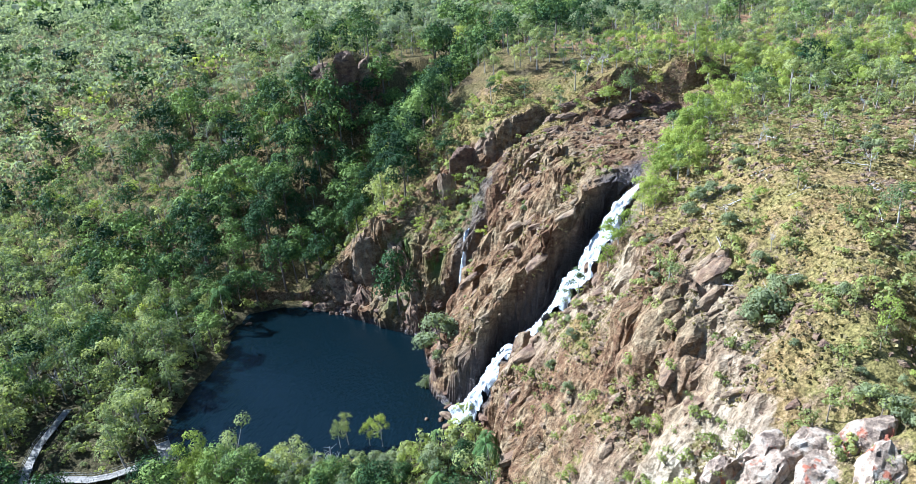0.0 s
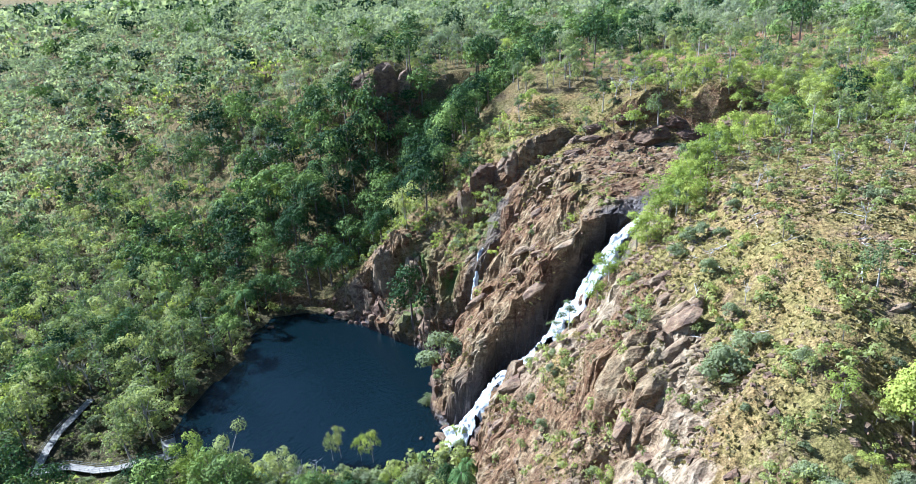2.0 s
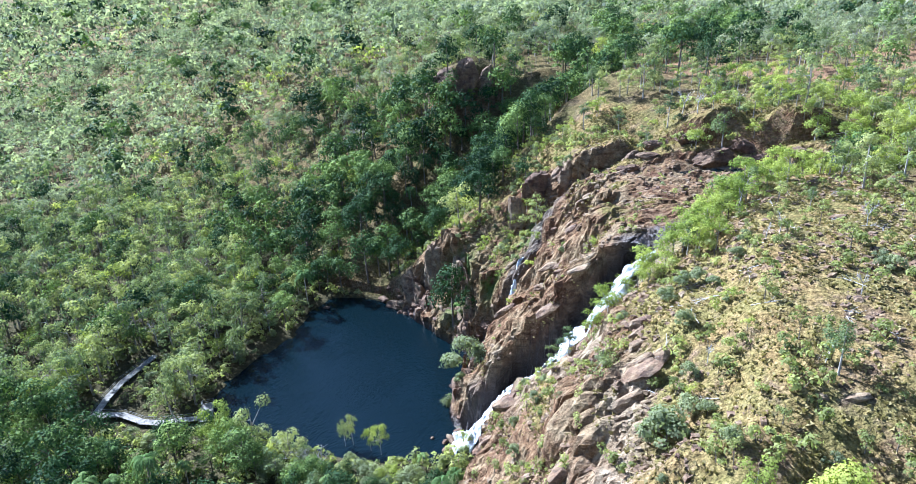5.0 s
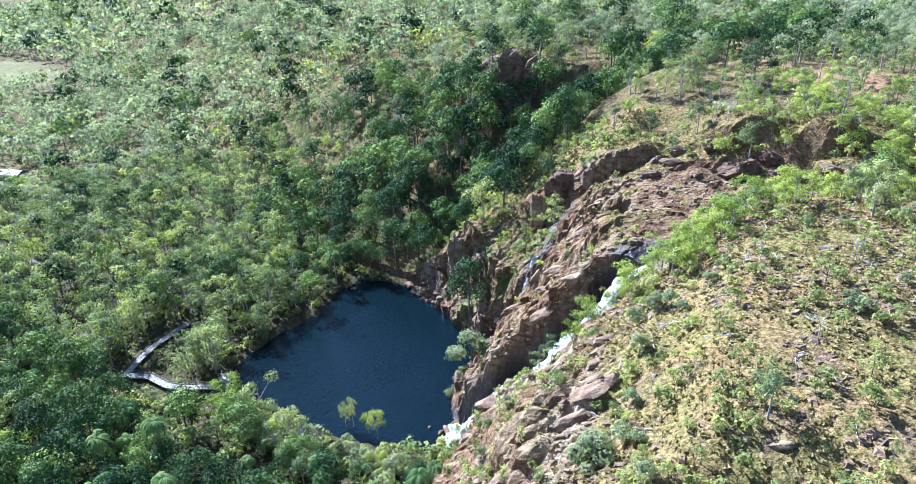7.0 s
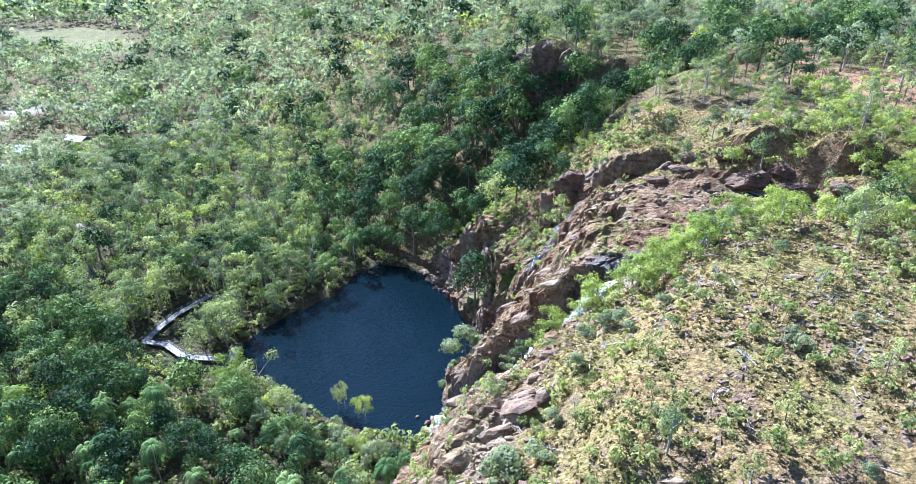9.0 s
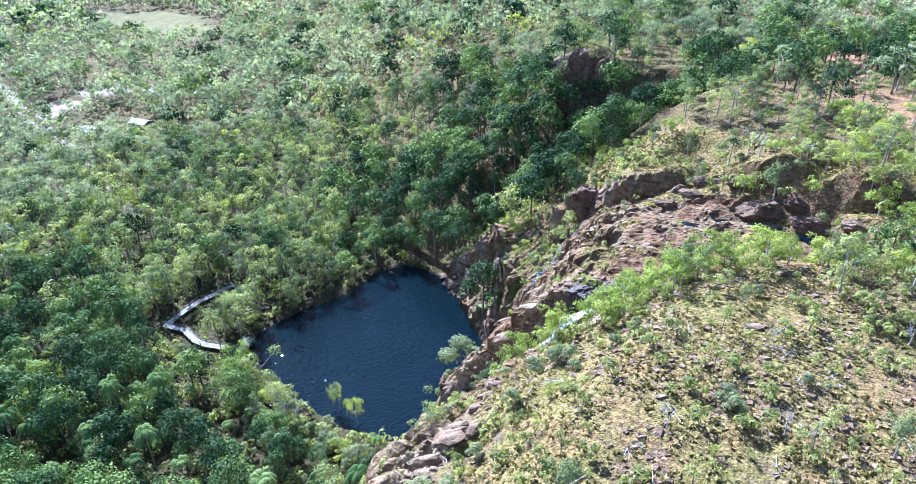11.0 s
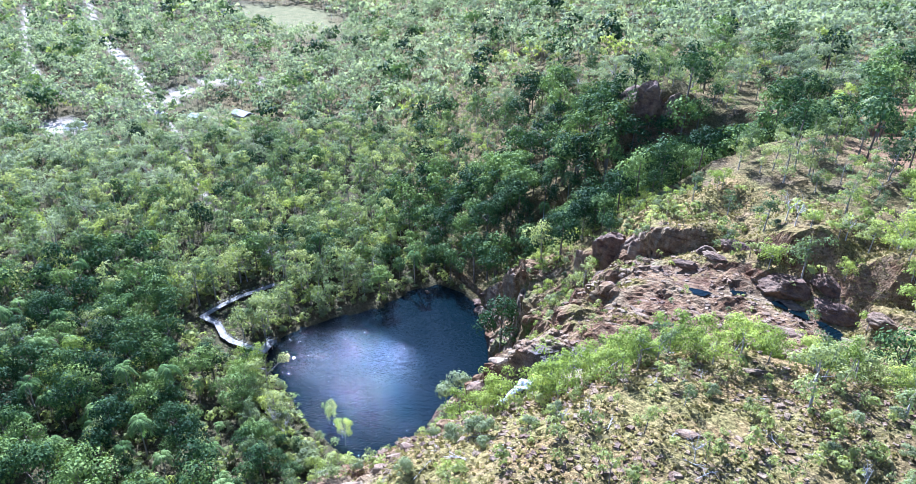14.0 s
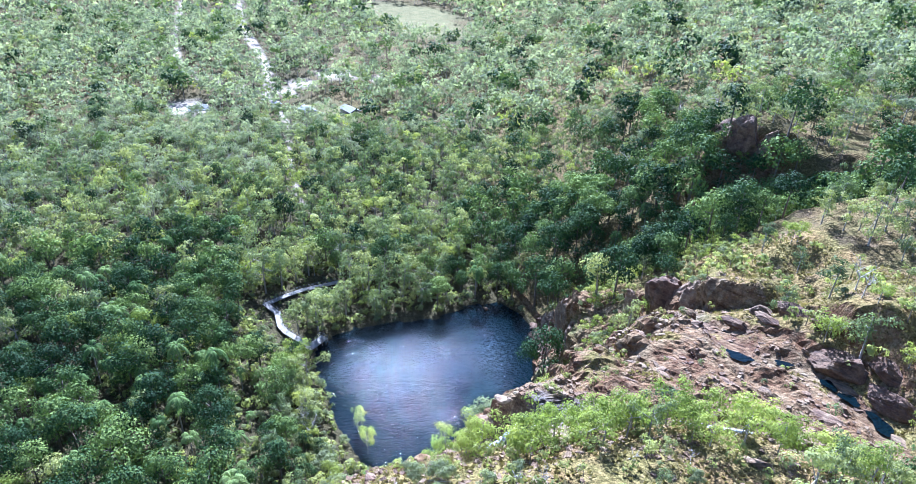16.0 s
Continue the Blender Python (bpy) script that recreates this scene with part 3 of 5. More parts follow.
def zone_masks(x, y, z, M, slp):
    d = M["d"]
    rock = np.clip(M["rock"] * 0.75 + 0.55 * smooth(0.9, 1.7, slp) * (d > -1), 0, 1)
    rock = rock - M["massif"] * 0.42 * smooth(0.0, 0.35, fbm(x / 6, y / 6, 9, 3, 78)) * (slp < 1.6) * (1 - 0.7 * smooth(96, 104, x))
    rock = np.clip(rock, 0, 1)
    wood = np.where(d < 0, 1.0, 0.0)
    wood = np.maximum(wood, smooth(-20, 20, y - 78 - 0.25 * (x - 90)) * 0.5)
    wood = np.maximum(wood, smooth(150, 175, x + 0.35 * y) * 0.55)
    wood = wood * (1 - 0.8 * inside([(50, 64), (60, 60), (74, 62), (94, 76), (98, 98), (78, 104), (60, 90)], x, y))
    wood = wood * np.clip(1 - rock, 0, 1) * (1 - 0.6 * smooth(90, 260, -x) * (0.5 + 0.5 * vnoise(x / 30, y / 30, 0, 74)))
    burnt = smooth(0.05, 0.35, vnoise(x / 45, y / 45, 3, 71)) * smooth(85, 110, y) * (x > 60) * 0.9
    burnt = np.maximum(burnt, lumps(x, y, [(165, 5, 9, 0.9), (172, -8, 10, 0.8), (103, 140, 13, 0.8), (126, 154, 14, 0.9), (150, 147, 12, 0.9), (96, 175, 14, 0.8), (34, 286, 14, 0.6)]))
    rd, _, (rw,) = along(ROADS, x, y)
    td, _, (tw,) = along(TRACK, x, y)
    cd, _, (cw,) = along(CARPARK, x, y)
    edge = 1.0 + 1.5 * vnoise(x / 6, y / 6, 0, 73)
    road = np.maximum.reduce([1 - smooth(-1, 1.5, rd - rw + edge), 1 - smooth(-1, 1.5, td - tw + edge), 1 - smooth(-1, 2, cd - cw + edge * 2)])
    yard = (1 - smooth(10, 13, np.hypot((x + 258) / 1.6, (y + 12))))
    road = np.maximum(road, yard)
    fld = np.zeros_like(x) + 0.0
    fo = np.hypot((x + 520) / 1.9, (y - 235) * 1.0) + 14 * vnoise(x / 40, y / 40, 0, 77)
    fld = 1 - smooth(42, 52, fo)
    lawn = 1 - smooth(14, 18, np.hypot(x + 238, (y - 66) / 1.3))
    pale = lumps(x, y, [(96, -62, 14, 1.0), (90, -74, 12, 1.0)])
    pale = pale + 0.35 * smooth(0.0, 0.5, vnoise(x / 11, y / 11, 1, 79)) * (x > 84) * (y < 20)
    moss = lumps(x, y, [(50, 58, 4.5, 1.0), (62, 54, 3.0, 1.0), (70, 56, 3.0, 0.8)])
    return dict(rock=rock, wood=np.clip(wood, 0, 1), burnt=np.clip(burnt, 0, 1), road=np.clip(road, 0, 1), field=np.clip(np.maximum(fld, lawn), 0, 1),
                pale=np.clip(pale, 0, 1), moss=np.clip(moss, 0, 1), wet=M["wet"])


ZM = zone_masks(XX, YY, ZZ, MASK, slope)
me = mesh_object("ground", np.stack([PX.ravel(), PY.ravel(), PZ.ravel()], 1), grid_faces(len(GX), len(GY)), GROUND, False)
for key, val in ZM.items():
    set_attr(me, key, val.ravel())
ground = tagged(new("ground", me), "rocky escarpment, dry grassy hillside and wooded plain", "ground", kind="structure")


def ground_z(x, y):
    """Height of the finished ground, read from its grid."""
    x, y = np.asarray(x, float), np.asarray(y, float)
    i = np.clip(np.searchsorted(GX, x) - 1, 0, len(GX) - 2)
    j = np.clip(np.searchsorted(GY, y) - 1, 0, len(GY) - 2)
    u, v = (x - GX[i]) / (GX[i + 1] - GX[i]), (y - GY[j]) / (GY[j + 1] - GY[j])
    return (ZZ[i, j] * (1 - u) * (1 - v) + ZZ[i + 1, j] * u * (1 - v) + ZZ[i, j + 1] * (1 - u) * v + ZZ[i + 1, j + 1] * u * v)


def grid_value(field_, x, y):
    i = np.clip(np.searchsorted(GX, x) - 1, 0, len(GX) - 2)
    j = np.clip(np.searchsorted(GY, y) - 1, 0, len(GY) - 2)
    return field_[i, j]


# ---- water ----
def add_water():
    xs, ys = np.arange(-14, 78, 1.0), np.arange(-12, 80, 1.0)
    x, y = np.meshgrid(xs, ys, indexing="ij")
    keep = inside([(-7, -1), (-8, 72), (22, 74), (34, 66), (48, 57), (62, 49), (64, 34), (67, 22), (74, 10), (68, 1), (52, -5), (8, -6)], x, y)
    idx = -np.ones(x.shape, int)
    idx[keep] = np.arange(keep.sum())
    f = []
    for a, b, c, e in zip(idx[:-1, :-1].ravel(), idx[1:, :-1].ravel(), idx[1:, 1:].ravel(), idx[:-1, 1:].ravel()):
        if min(a, b, c, e) >= 0:
            f.append((a, b, c, e))
    v = np.stack([x[keep], y[keep], np.zeros(keep.sum())], 1)
    tagged(new("water", mesh_object("water", v, f, WATER, True)), "dark still plunge pool with ripples running out from the falls", "pool", kind="structure")
    # small rock pools along the side creek
    for i, (px, py, pz, rx, ry, a) in enumerate([(105.5, 57.5, 54.35, 2.4, 1.3, 0.5), (111, 63, 54.95, 1.6, 0.9, 0.9), (119, 65.3, 55.3, 1.8, 1.0, -0.1), (123.5, 64.8, 55.7, 2.0, 1.1, 0.1),
                                                 (130, 63.8, 55.95, 3.0, 1.3, -0.4)]):
        n = 22
        ang = np.linspace(0, 2 * np.pi, n, endpoint=False)
        rr = 1 + 0.18 * np.sin(ang * 3 + i) + 0.1 * np.sin(ang * 5 + 2 * i)
        ux, uy = np.cos(ang) * rx * rr, np.sin(ang) * ry * rr
        bm = bmesh.new()
        bm.faces.new([bm.verts.new((px + a_ * math.cos(a) - b_ * math.sin(a), py + a_ * math.sin(a) + b_ * math.cos(a), pz)) for a_, b_ in zip(ux, uy)])
        m2 = bpy.data.meshes.new("rock_pool")
        bm.to_mesh(m2)
        m2.materials.append(WATER)
        tagged(new("rock_pool", m2), "small dark rock pool in the creek bed", "pool", "rock pools in the creek", "structure")


add_water()


def fall_sheet(name, line, widths, lift, seed, label, cols=25, per=1.0):
    """A sheet of falling white water that follows its bed, ragged at the edges, with ropes and steps in it."""
    pts = np.array(line, float)
    seg = np.r_[0, np.cumsum(np.linalg.norm(np.diff(pts, axis=0), axis=1))]
    n = int(seg[-1] / 0.35)
    s = np.linspace(0, seg[-1], n)
    c = np.stack([np.interp(s, seg, pts[:, k]) for k in range(3)], 1)
    w = np.interp(s, seg, widths)
    t = np.gradient(c, axis=0)
    t[:, 2] = 0
    t /= np.linalg.norm(t, axis=1)[:, None] + 1e-9
    side_ = np.stack([-t[:, 1], t[:, 0], 0 * s], 1)
    q = np.linspace(-1, 1, cols)
    S, Q = np.meshgrid(s, q, indexing="ij")
    edge = 1 + 0.2 * vnoise(S / 1.3, np.sign(Q) * 7.0, 0, seed + 9) + 0.22 * vnoise(S / 3.0, np.sign(Q) * 3.0, 0, seed) + 0.12 * vnoise(S / 0.9, np.sign(Q) * 3.0, 0, seed + 3)
    P = c[:, None, :] + side_[:, None, :] * (Q * edge * w[:, None])[..., None]
    bulge = lift * smooth(0, 7 if lift > 1.45 else 2, S) * (1 - Q ** 4) * (0.75 + 0.5 * vnoise(Q * 3.5, S / 7, 0, seed + 1) + 0.5 * vnoise(Q * 8, S / 2.5, 1, seed + 2) + 0.3 * vnoise(Q * 14, S / 1.1, 1, seed + 4))
    P[..., 2] += bulge + 0.5 * (lift > 1) - 0.25 * (np.abs(Q) > 0.95)
    P[..., 0] -= bulge * 0.5
    fc = grid_faces(n, cols)
    torn = vnoise(Q * 4.5, S / 3.2, 2, seed + 5) + 0.6 * vnoise(Q * 10, S / 1.4, 2, seed + 6) - 1.15 * np.abs(Q) ** 3
    fc = fc[(torn.ravel()[fc].mean(1) > -0.95) | (lift < 1)]
    me_ = mesh_object(name, P.reshape(-1, 3), fc, FOAM, True)
    set_attr(me_, "across", (Q * w[:, None]).ravel())
    set_attr(me_, "downstream", S.ravel())
    return tagged(new(name, me_), label, "waterfall")


fall_sheet("waterfall", [(108.6, 11.0, 55.2), (106.8, 10.4, 53.2), (103, 9.0, 47.7), (97, 7.9, 37.2), (91, 7.9, 28.7), (86, 8.6, 21.6), (83, 9.4, 19.2)],
           [0.4, 1.4, 3.3, 4.0, 3.3, 2.2, 1.3], 1.5, 5, "tall white waterfall sliding down a rock chute")
fall_sheet("waterfall", [(84, 9.2, 19.8), (80.5, 10.0, 17.0), (75, 10.0, 9.2), (70, 8.8, 1.6), (66.5, 8.3, 0.1)],
           [1.0, 2.4, 3.4, 3.9, 4.2], 1.5, 15, "lower white waterfall pouring into the dark pool")
fall_sheet("waterfall", [(71.6, 51.0, 31.8), (70.5, 50.0, 29.6), (69.6, 48.4, 23.5), (68.6, 46.8, 15.5)], [0.2, 0.5, 0.6, 0.7], 0.9, 25, "thin side waterfall over dark wet rock", 7)
fall_sheet("stream", [(124, 41, 57.05), (121, 36.5, 56.9), (117.5, 32, 56.85)], [0.3, 0.55, 0.4], 0.15, 35, "narrow white stream in a rocky channel", 7)


# ---- trees: shapes ----
RNG = np.random.default_rng(7)


def unit(n, rng):
    v = rng.normal(size=(n, 3))
    return v / np.linalg.norm(v, axis=1)[:, None]


def leaf_quads(c, out, size, rng, flat=0.35):
    """Pointed leaf sprays round the centres c, turned outwards and upwards."""
    n = len(c)
    nm = out + unit(n, rng) * 0.36 + np.array([0, 0, flat])
    nm /= np.linalg.norm(nm, axis=1)[:, None]
    r = unit(n, rng)
    t1 = np.cross(nm, r)
    t1 /= np.linalg.norm(t1, axis=1)[:, None] + 1e-9
    t2 = np.cross(nm, t1)
    a = (size * rng.uniform(0.55, 1.25, n))[:, None]
    b = a * rng.uniform(0.45, 0.9, n)[:, None]
    dip = nm * a * rng.uniform(-0.1, 0.45, n)[:, None]
    return np.stack([c + t1 * a - dip, c - t1 * a * 0.6 + t2 * b, c - t1 * a * 0.6 - t2 * b], 1)


def crown_quads(blobs, n, size, seed, hollow=0.55, flat=0.35):
    rng = np.random.default_rng(seed)
    blobs = np.array(blobs, float)                      # x, y, z, r, squash
    wgt = blobs[:, 3] ** 2
    pick = rng.choice(len(blobs), n, p=wgt / wgt.sum())
    u = unit(n, rng)
    low = u[:, 2] < -0.35
    u[low, 2] *= -0.5
    rad = hollow + (1 - hollow) * rng.random(n) ** 0.6
    rad *= 1 + 0.13 * rng.normal(size=n)
    c = blobs[pick, :3] + u * (blobs[pick, 3] * rad)[:, None] * np.stack([np.ones(n), np.ones(n), blobs[pick, 4]], 1)
    return leaf_quads(c, u, size, rng, flat)


def tubes(limbs, sides=5):
    v, f = [], []
    for p0, p1, r0, r1 in limbs:
        p0, p1 = np.array(p0, float), np.array(p1, float)
        ax = p1 - p0
        ax /= np.linalg.norm(ax)
        e = np.cross(ax, [1, 0, 0] if abs(ax[0]) < 0.8 else [0, 1, 0])
        e /= np.linalg.norm(e)
        g = np.cross(ax, e)
        k = len(v)
        for p, r in ((p0, r0), (p1, r1)):
            for s in range(sides):
                a = 2 * math.pi * s / sides
                v.append(p + (e * math.cos(a) + g * math.sin(a)) * r)
        for s in range(sides):
            b0, b1 = k + s, k + (s + 1) % sides
            f += [(b0, b1, b1 + sides), (b0, b1 + sides, b0 + sides)]
    return np.array(v), np.array(f)


def blobs_for(kind, seed):
    rng = np.random.default_rng(seed)
    if kind == "gum":
        k = rng.integers(8, 13)
        return [(rng.normal(0, 2.0), rng.normal(0, 2.0), rng.uniform(3.8, 12.4), rng.uniform(1.2, 2.2), 0.9) for _ in range(k)], 13.5
    if kind == "grey":
        return [(rng.normal(0, 2.3), rng.normal(0, 2.3), rng.uniform(5.0, 11.6), rng.uniform(1.4, 2.4), 0.8) for _ in range(rng.integers(9, 14))], 13.0
    if kind == "sapling":
        return [(rng.normal(0, 0.55), rng.normal(0, 0.55), rng.uniform(1.7, 4.4), rng.uniform(0.45, 0.85), 0.85) for _ in range(rng.integers(5, 9))], 4.8
    if kind in ("rain", "dome"):
        out = [(0, 0, 12.0, 2.7, 0.8)]
        for i in range(11):
            a, r = rng.uniform(0, 6.28), rng.uniform(1.8, 4.2)
            out.append((r * math.cos(a), r * math.sin(a), 12.4 - r * rng.uniform(0.5, 2.2), rng.uniform(1.5, 2.7), 0.85))
        return out, 14.5
    if kind == "lime":
        return [(rng.normal(0, 1.8), rng.normal(0, 1.8), rng.uniform(3.6, 8.6), rng.uniform(1.3, 2.1), 0.85) for _ in range(rng.integers(8, 12))], 10.0
    if kind == "spread":
        out = []
        for i in range(16):
            a, r = rng.uniform(0, 6.28), rng.uniform(0.5, 6.0)
            out.append((r * math.cos(a), r * math.sin(a), 13.5 - 0.05 * r * r + rng.uniform(-0.6, 0.6), rng.uniform(1.3, 2.0), 0.5))
        return out, 15.0
    if kind == "shrub":
        return [(rng.normal(0, 0.6), rng.normal(0, 0.6), rng.uniform(0.6, 1.7), rng.uniform(0.4, 0.75), 0.85) for _ in range(rng.integers(3, 7))], 2.3
    out = []
    for i in range(14):                                  # big round bush
        a, r = rng.uniform(0, 6.28), rng.uniform(0.2, 3.0)
        out.append((r * math.cos(a), r * math.sin(a), 4.6 - 0.28 * r * r + rng.uniform(-1.2, 0.4), rng.uniform(1.0, 1.6), 0.85))
    return out, 6.5


def limbs_for(kind, blobs, h, seed):
    rng = np.random.default_rng(seed + 500)
    if kind == "shrub":
        return [((rng.normal(0, 0.08), rng.normal(0, 0.08), -0.3), (b[0] * 0.8, b[1] * 0.8, b[2]), 0.04, 0.02) for b in blobs[:3]]
    z0 = {"gum": 0.45, "grey": 0.45, "sapling": 0.4, "rain": 0.5, "lime": 0.35, "spread": 0.6}.get(kind, 0.2) * h
    r = 0.017 * h
    lean = rng.normal(0, 0.02 * h, 2)
    fork = np.array([lean[0], lean[1], z0])
    top = np.array([lean[0] * 1.6, lean[1] * 1.6, h * 0.8])
    out = [((0, 0, -0.8), fork * [0.5, 0.5, 0.5], r * 1.25, r * 0.95), (fork * [0.5, 0.5, 0.5], fork, r * 0.95, r * 0.8), (fork, top, r * 0.75, r * 0.25)]
    for b in blobs[:5]:
        out.append((fork + (top - fork) * rng.uniform(0, 0.5), np.array(b[:3]), r * 0.45, r * 0.15))
    return out


def palm_quads(seed, fronds=15):
    """Arching fronds of paired leaflets round the top of a palm's stem."""
    rng = np.random.default_rng(seed)
    q = []
    for i in range(fronds):
        a = 2 * math.pi * i / fronds + rng.normal(0, 0.2)
        rise = rng.uniform(0.1, 1.3)
        length = rng.uniform(2.2, 3.2)
        d = np.array([math.cos(a), math.sin(a), 0])
        side_ = np.array([-math.sin(a), math.cos(a), 0])
        at = lambda u: np.array([0, 0, 9.6]) + d * length * u * (1 - 0.2 * u * rise) + np.array([0, 0, length * (rise * u - 1.2 * u * u)])
        for k in range(8):
            u = 0.12 + 0.88 * k / 7
            p0, p1 = at(u - 0.06), at(u + 0.05)
            w = 0.85 * math.sin(math.pi * (0.16 + 0.72 * k / 7))
            for sg in (1, -1):
                tip = at(min(u + 0.2, 1.05)) + side_ * sg * w + np.array([0, 0, -0.35 * w - 0.1 * rng.random()])
                q.append([p0, p1, tip])
    return np.array(q)


LEAF = {"gum": LEAF_GUM, "dome": LEAF_LIME, "grey": LEAF_HAZED_GUM, "sapling": LEAF_SHRUB, "rain": LEAF_RAIN, "lime": LEAF_LIME, "spread": LEAF_RAIN, "shrub": LEAF_SHRUB, "bush": LEAF_GREY, "palm": LEAF_PALM}
BARK = {"gum": BARK_PALE, "dome": BARK_DARK, "grey": BARK_PALE, "sapling": BARK_DARK, "rain": BARK_DARK, "lime": BARK_PALE, "spread": BARK_PALE, "shrub": BARK_DARK, "bush": BARK_DARK, "palm": BARK_PALE}
COUNT = {"dome": (3200, 0.33), "gum": (900, 0.30), "grey": (900, 0.31), "rain": (1400, 0.32), "lime": (900, 0.28), "spread": (1900, 0.42), "shrub": (120, 0.22), "bush": (1500, 0.29), "sapling": (210, 0.20)}
VARIANTS = {}


def shape(kind, var, level):
    """Leaf quads and trunk of one variant: level 0 near, 1 middle, 2 far, 3 farthest."""
    key = (kind, var, level)
    if key not in VARIANTS:
        seed = 100 * var + sum(ord(ch) for ch in kind)
        if kind == "palm":
            q = palm_quads(seed, (17, 13, 7, 5)[level])
            limbs = [((0, 0, -0.6), (0.1, 0.05, 5.0), 0.16, 0.12), ((0.1, 0.05, 5.0), (0, 0, 9.7), 0.12, 0.10)]
        else:
            blobs, h = blobs_for(kind, seed)
            n, size = COUNT[kind]
            n, size = int(n * (1, 0.42, 0.10, 0.026)[level]), size * (1, 1.42, 2.8, 5.2)[level]
            q = crown_quads(blobs, max(n, 9), size, seed + level, 0.84 if kind in ("rain", "spread") else 0.75, 0.22)
            limbs = limbs_for(kind, blobs, h, seed)
        if level == 1:
            limbs = limbs[:4]
        tv, tf = tubes(limbs[:8] if level == 0 else limbs, 5 if level == 0 else 4) if level < 2 else tubes([((0, 0, -0.5), (0, 0, limbs[0][1][2] * 1.8), limbs[0][2] * 0.6, limbs[0][3] * 0.5)], 3)
        VARIANTS[key] = (q, tv, tf)
    return VARIANTS[key]


def part(name, me_, parent, label=""):
    ob = new(name, me_)
    ob.parent = parent
    return tagged(ob, label)


TREE_MESH = {}


def tree_thing(name, kind, var, x, y, z, s, rz, label, category, group=""):
    key = (kind, var)
    if key not in TREE_MESH:
        q, tv, tf = shape(kind, var, 0)
        cm = mesh_object("crown", q.reshape(-1, 3), np.arange(len(q) * 3).reshape(-1, 3), LEAF[kind])
        tm = mesh_object("trunk", tv, tf, BARK[kind], True)
        TREE_MESH[key] = (tm, cm)
    e = new(name)
    tm, cm = TREE_MESH[key]
    part("stem" if kind in ("shrub", "bush") else "trunk", tm, e)
    part("fronds" if kind == "palm" else "crown", cm, e)
    e.matrix_world = Matrix.LocRotScale((x, y, z), Euler((0, 0, rz)), (s, s, s))
    return tagged(e, label, category, group)


def joined(name, rows, level_of, label, category):
    """Many plants of one stand in one mesh: rows of kind, variant, x, y, z, scale, turn, tint."""
    vs, fs, mats, tints, mlist = [], [], [], [], []
    k = 0
    for kind, var, x, y, z, s, rz, tint in rows:
        q, tv, tf = shape(kind, var, level_of(x, y))
        ca, sa = math.cos(rz) * s, math.sin(rz) * s
        R = np.array([[ca, sa, 0], [-sa, ca, 0], [0, 0, s]])
        for arr, fc, mt in ((q.reshape(-1, 3), None, LEAF[kind]), (tv, tf, BARK[kind])):
            if mt not in mlist:
                mlist.append(mt)
            vs.append(arr @ R + [x, y, z])
            f = np.arange(len(arr)).reshape(-1, 3) if fc is None else fc
            fs.append(f + k)
            mats.append(np.full(len(f), mlist.index(mt)))
            tints.append(np.full(len(arr), tint))
            k += len(arr)
    if not vs:
        return None
    me_ = mesh_object(name, np.concatenate(vs), np.concatenate(fs), mlist[0])
    for mt in mlist[1:]:
        me_.materials.append(mt)
    me_.polygons.foreach_set("material_index", np.concatenate(mats).astype(np.int32))
    set_attr(me_, "tint", np.concatenate(tints))
    return tagged(new(name, me_), label, category, kind="stuff")


# ---- trees: where they stand ----
EYES = np.array([(80, -122), (120, -110), (155, -88), (176, -42)], float)


def far_from(x, y):
    return np.min(np.hypot(np.asarray(x)[..., None] - EYES[:, 0], np.asarray(y)[..., None] - EYES[:, 1]), axis=-1)


def in_view(x, y, m=25.0):
    a = (x - 78) * math.sin(radians(55)) - (y + 123) * math.cos(radians(55))       # right of the first view's edge
    b = -(x - 177) * math.sin(radians(192)) + (y + 39) * math.cos(radians(192))    # beyond the last view's edge
    return (a < m) & (b < m)


def scatter(lo, hi, step, rng):
    xs, ys = np.arange(lo[0], hi[0], step), np.arange(lo[1], hi[1], step)
    x, y = np.meshgrid(xs, ys, indexing="ij")
    x = x + rng.uniform(-0.48, 0.48, x.shape) * step
    y = y + rng.uniform(-0.48, 0.48, y.shape) * step
    return x.ravel(), y.ravel()



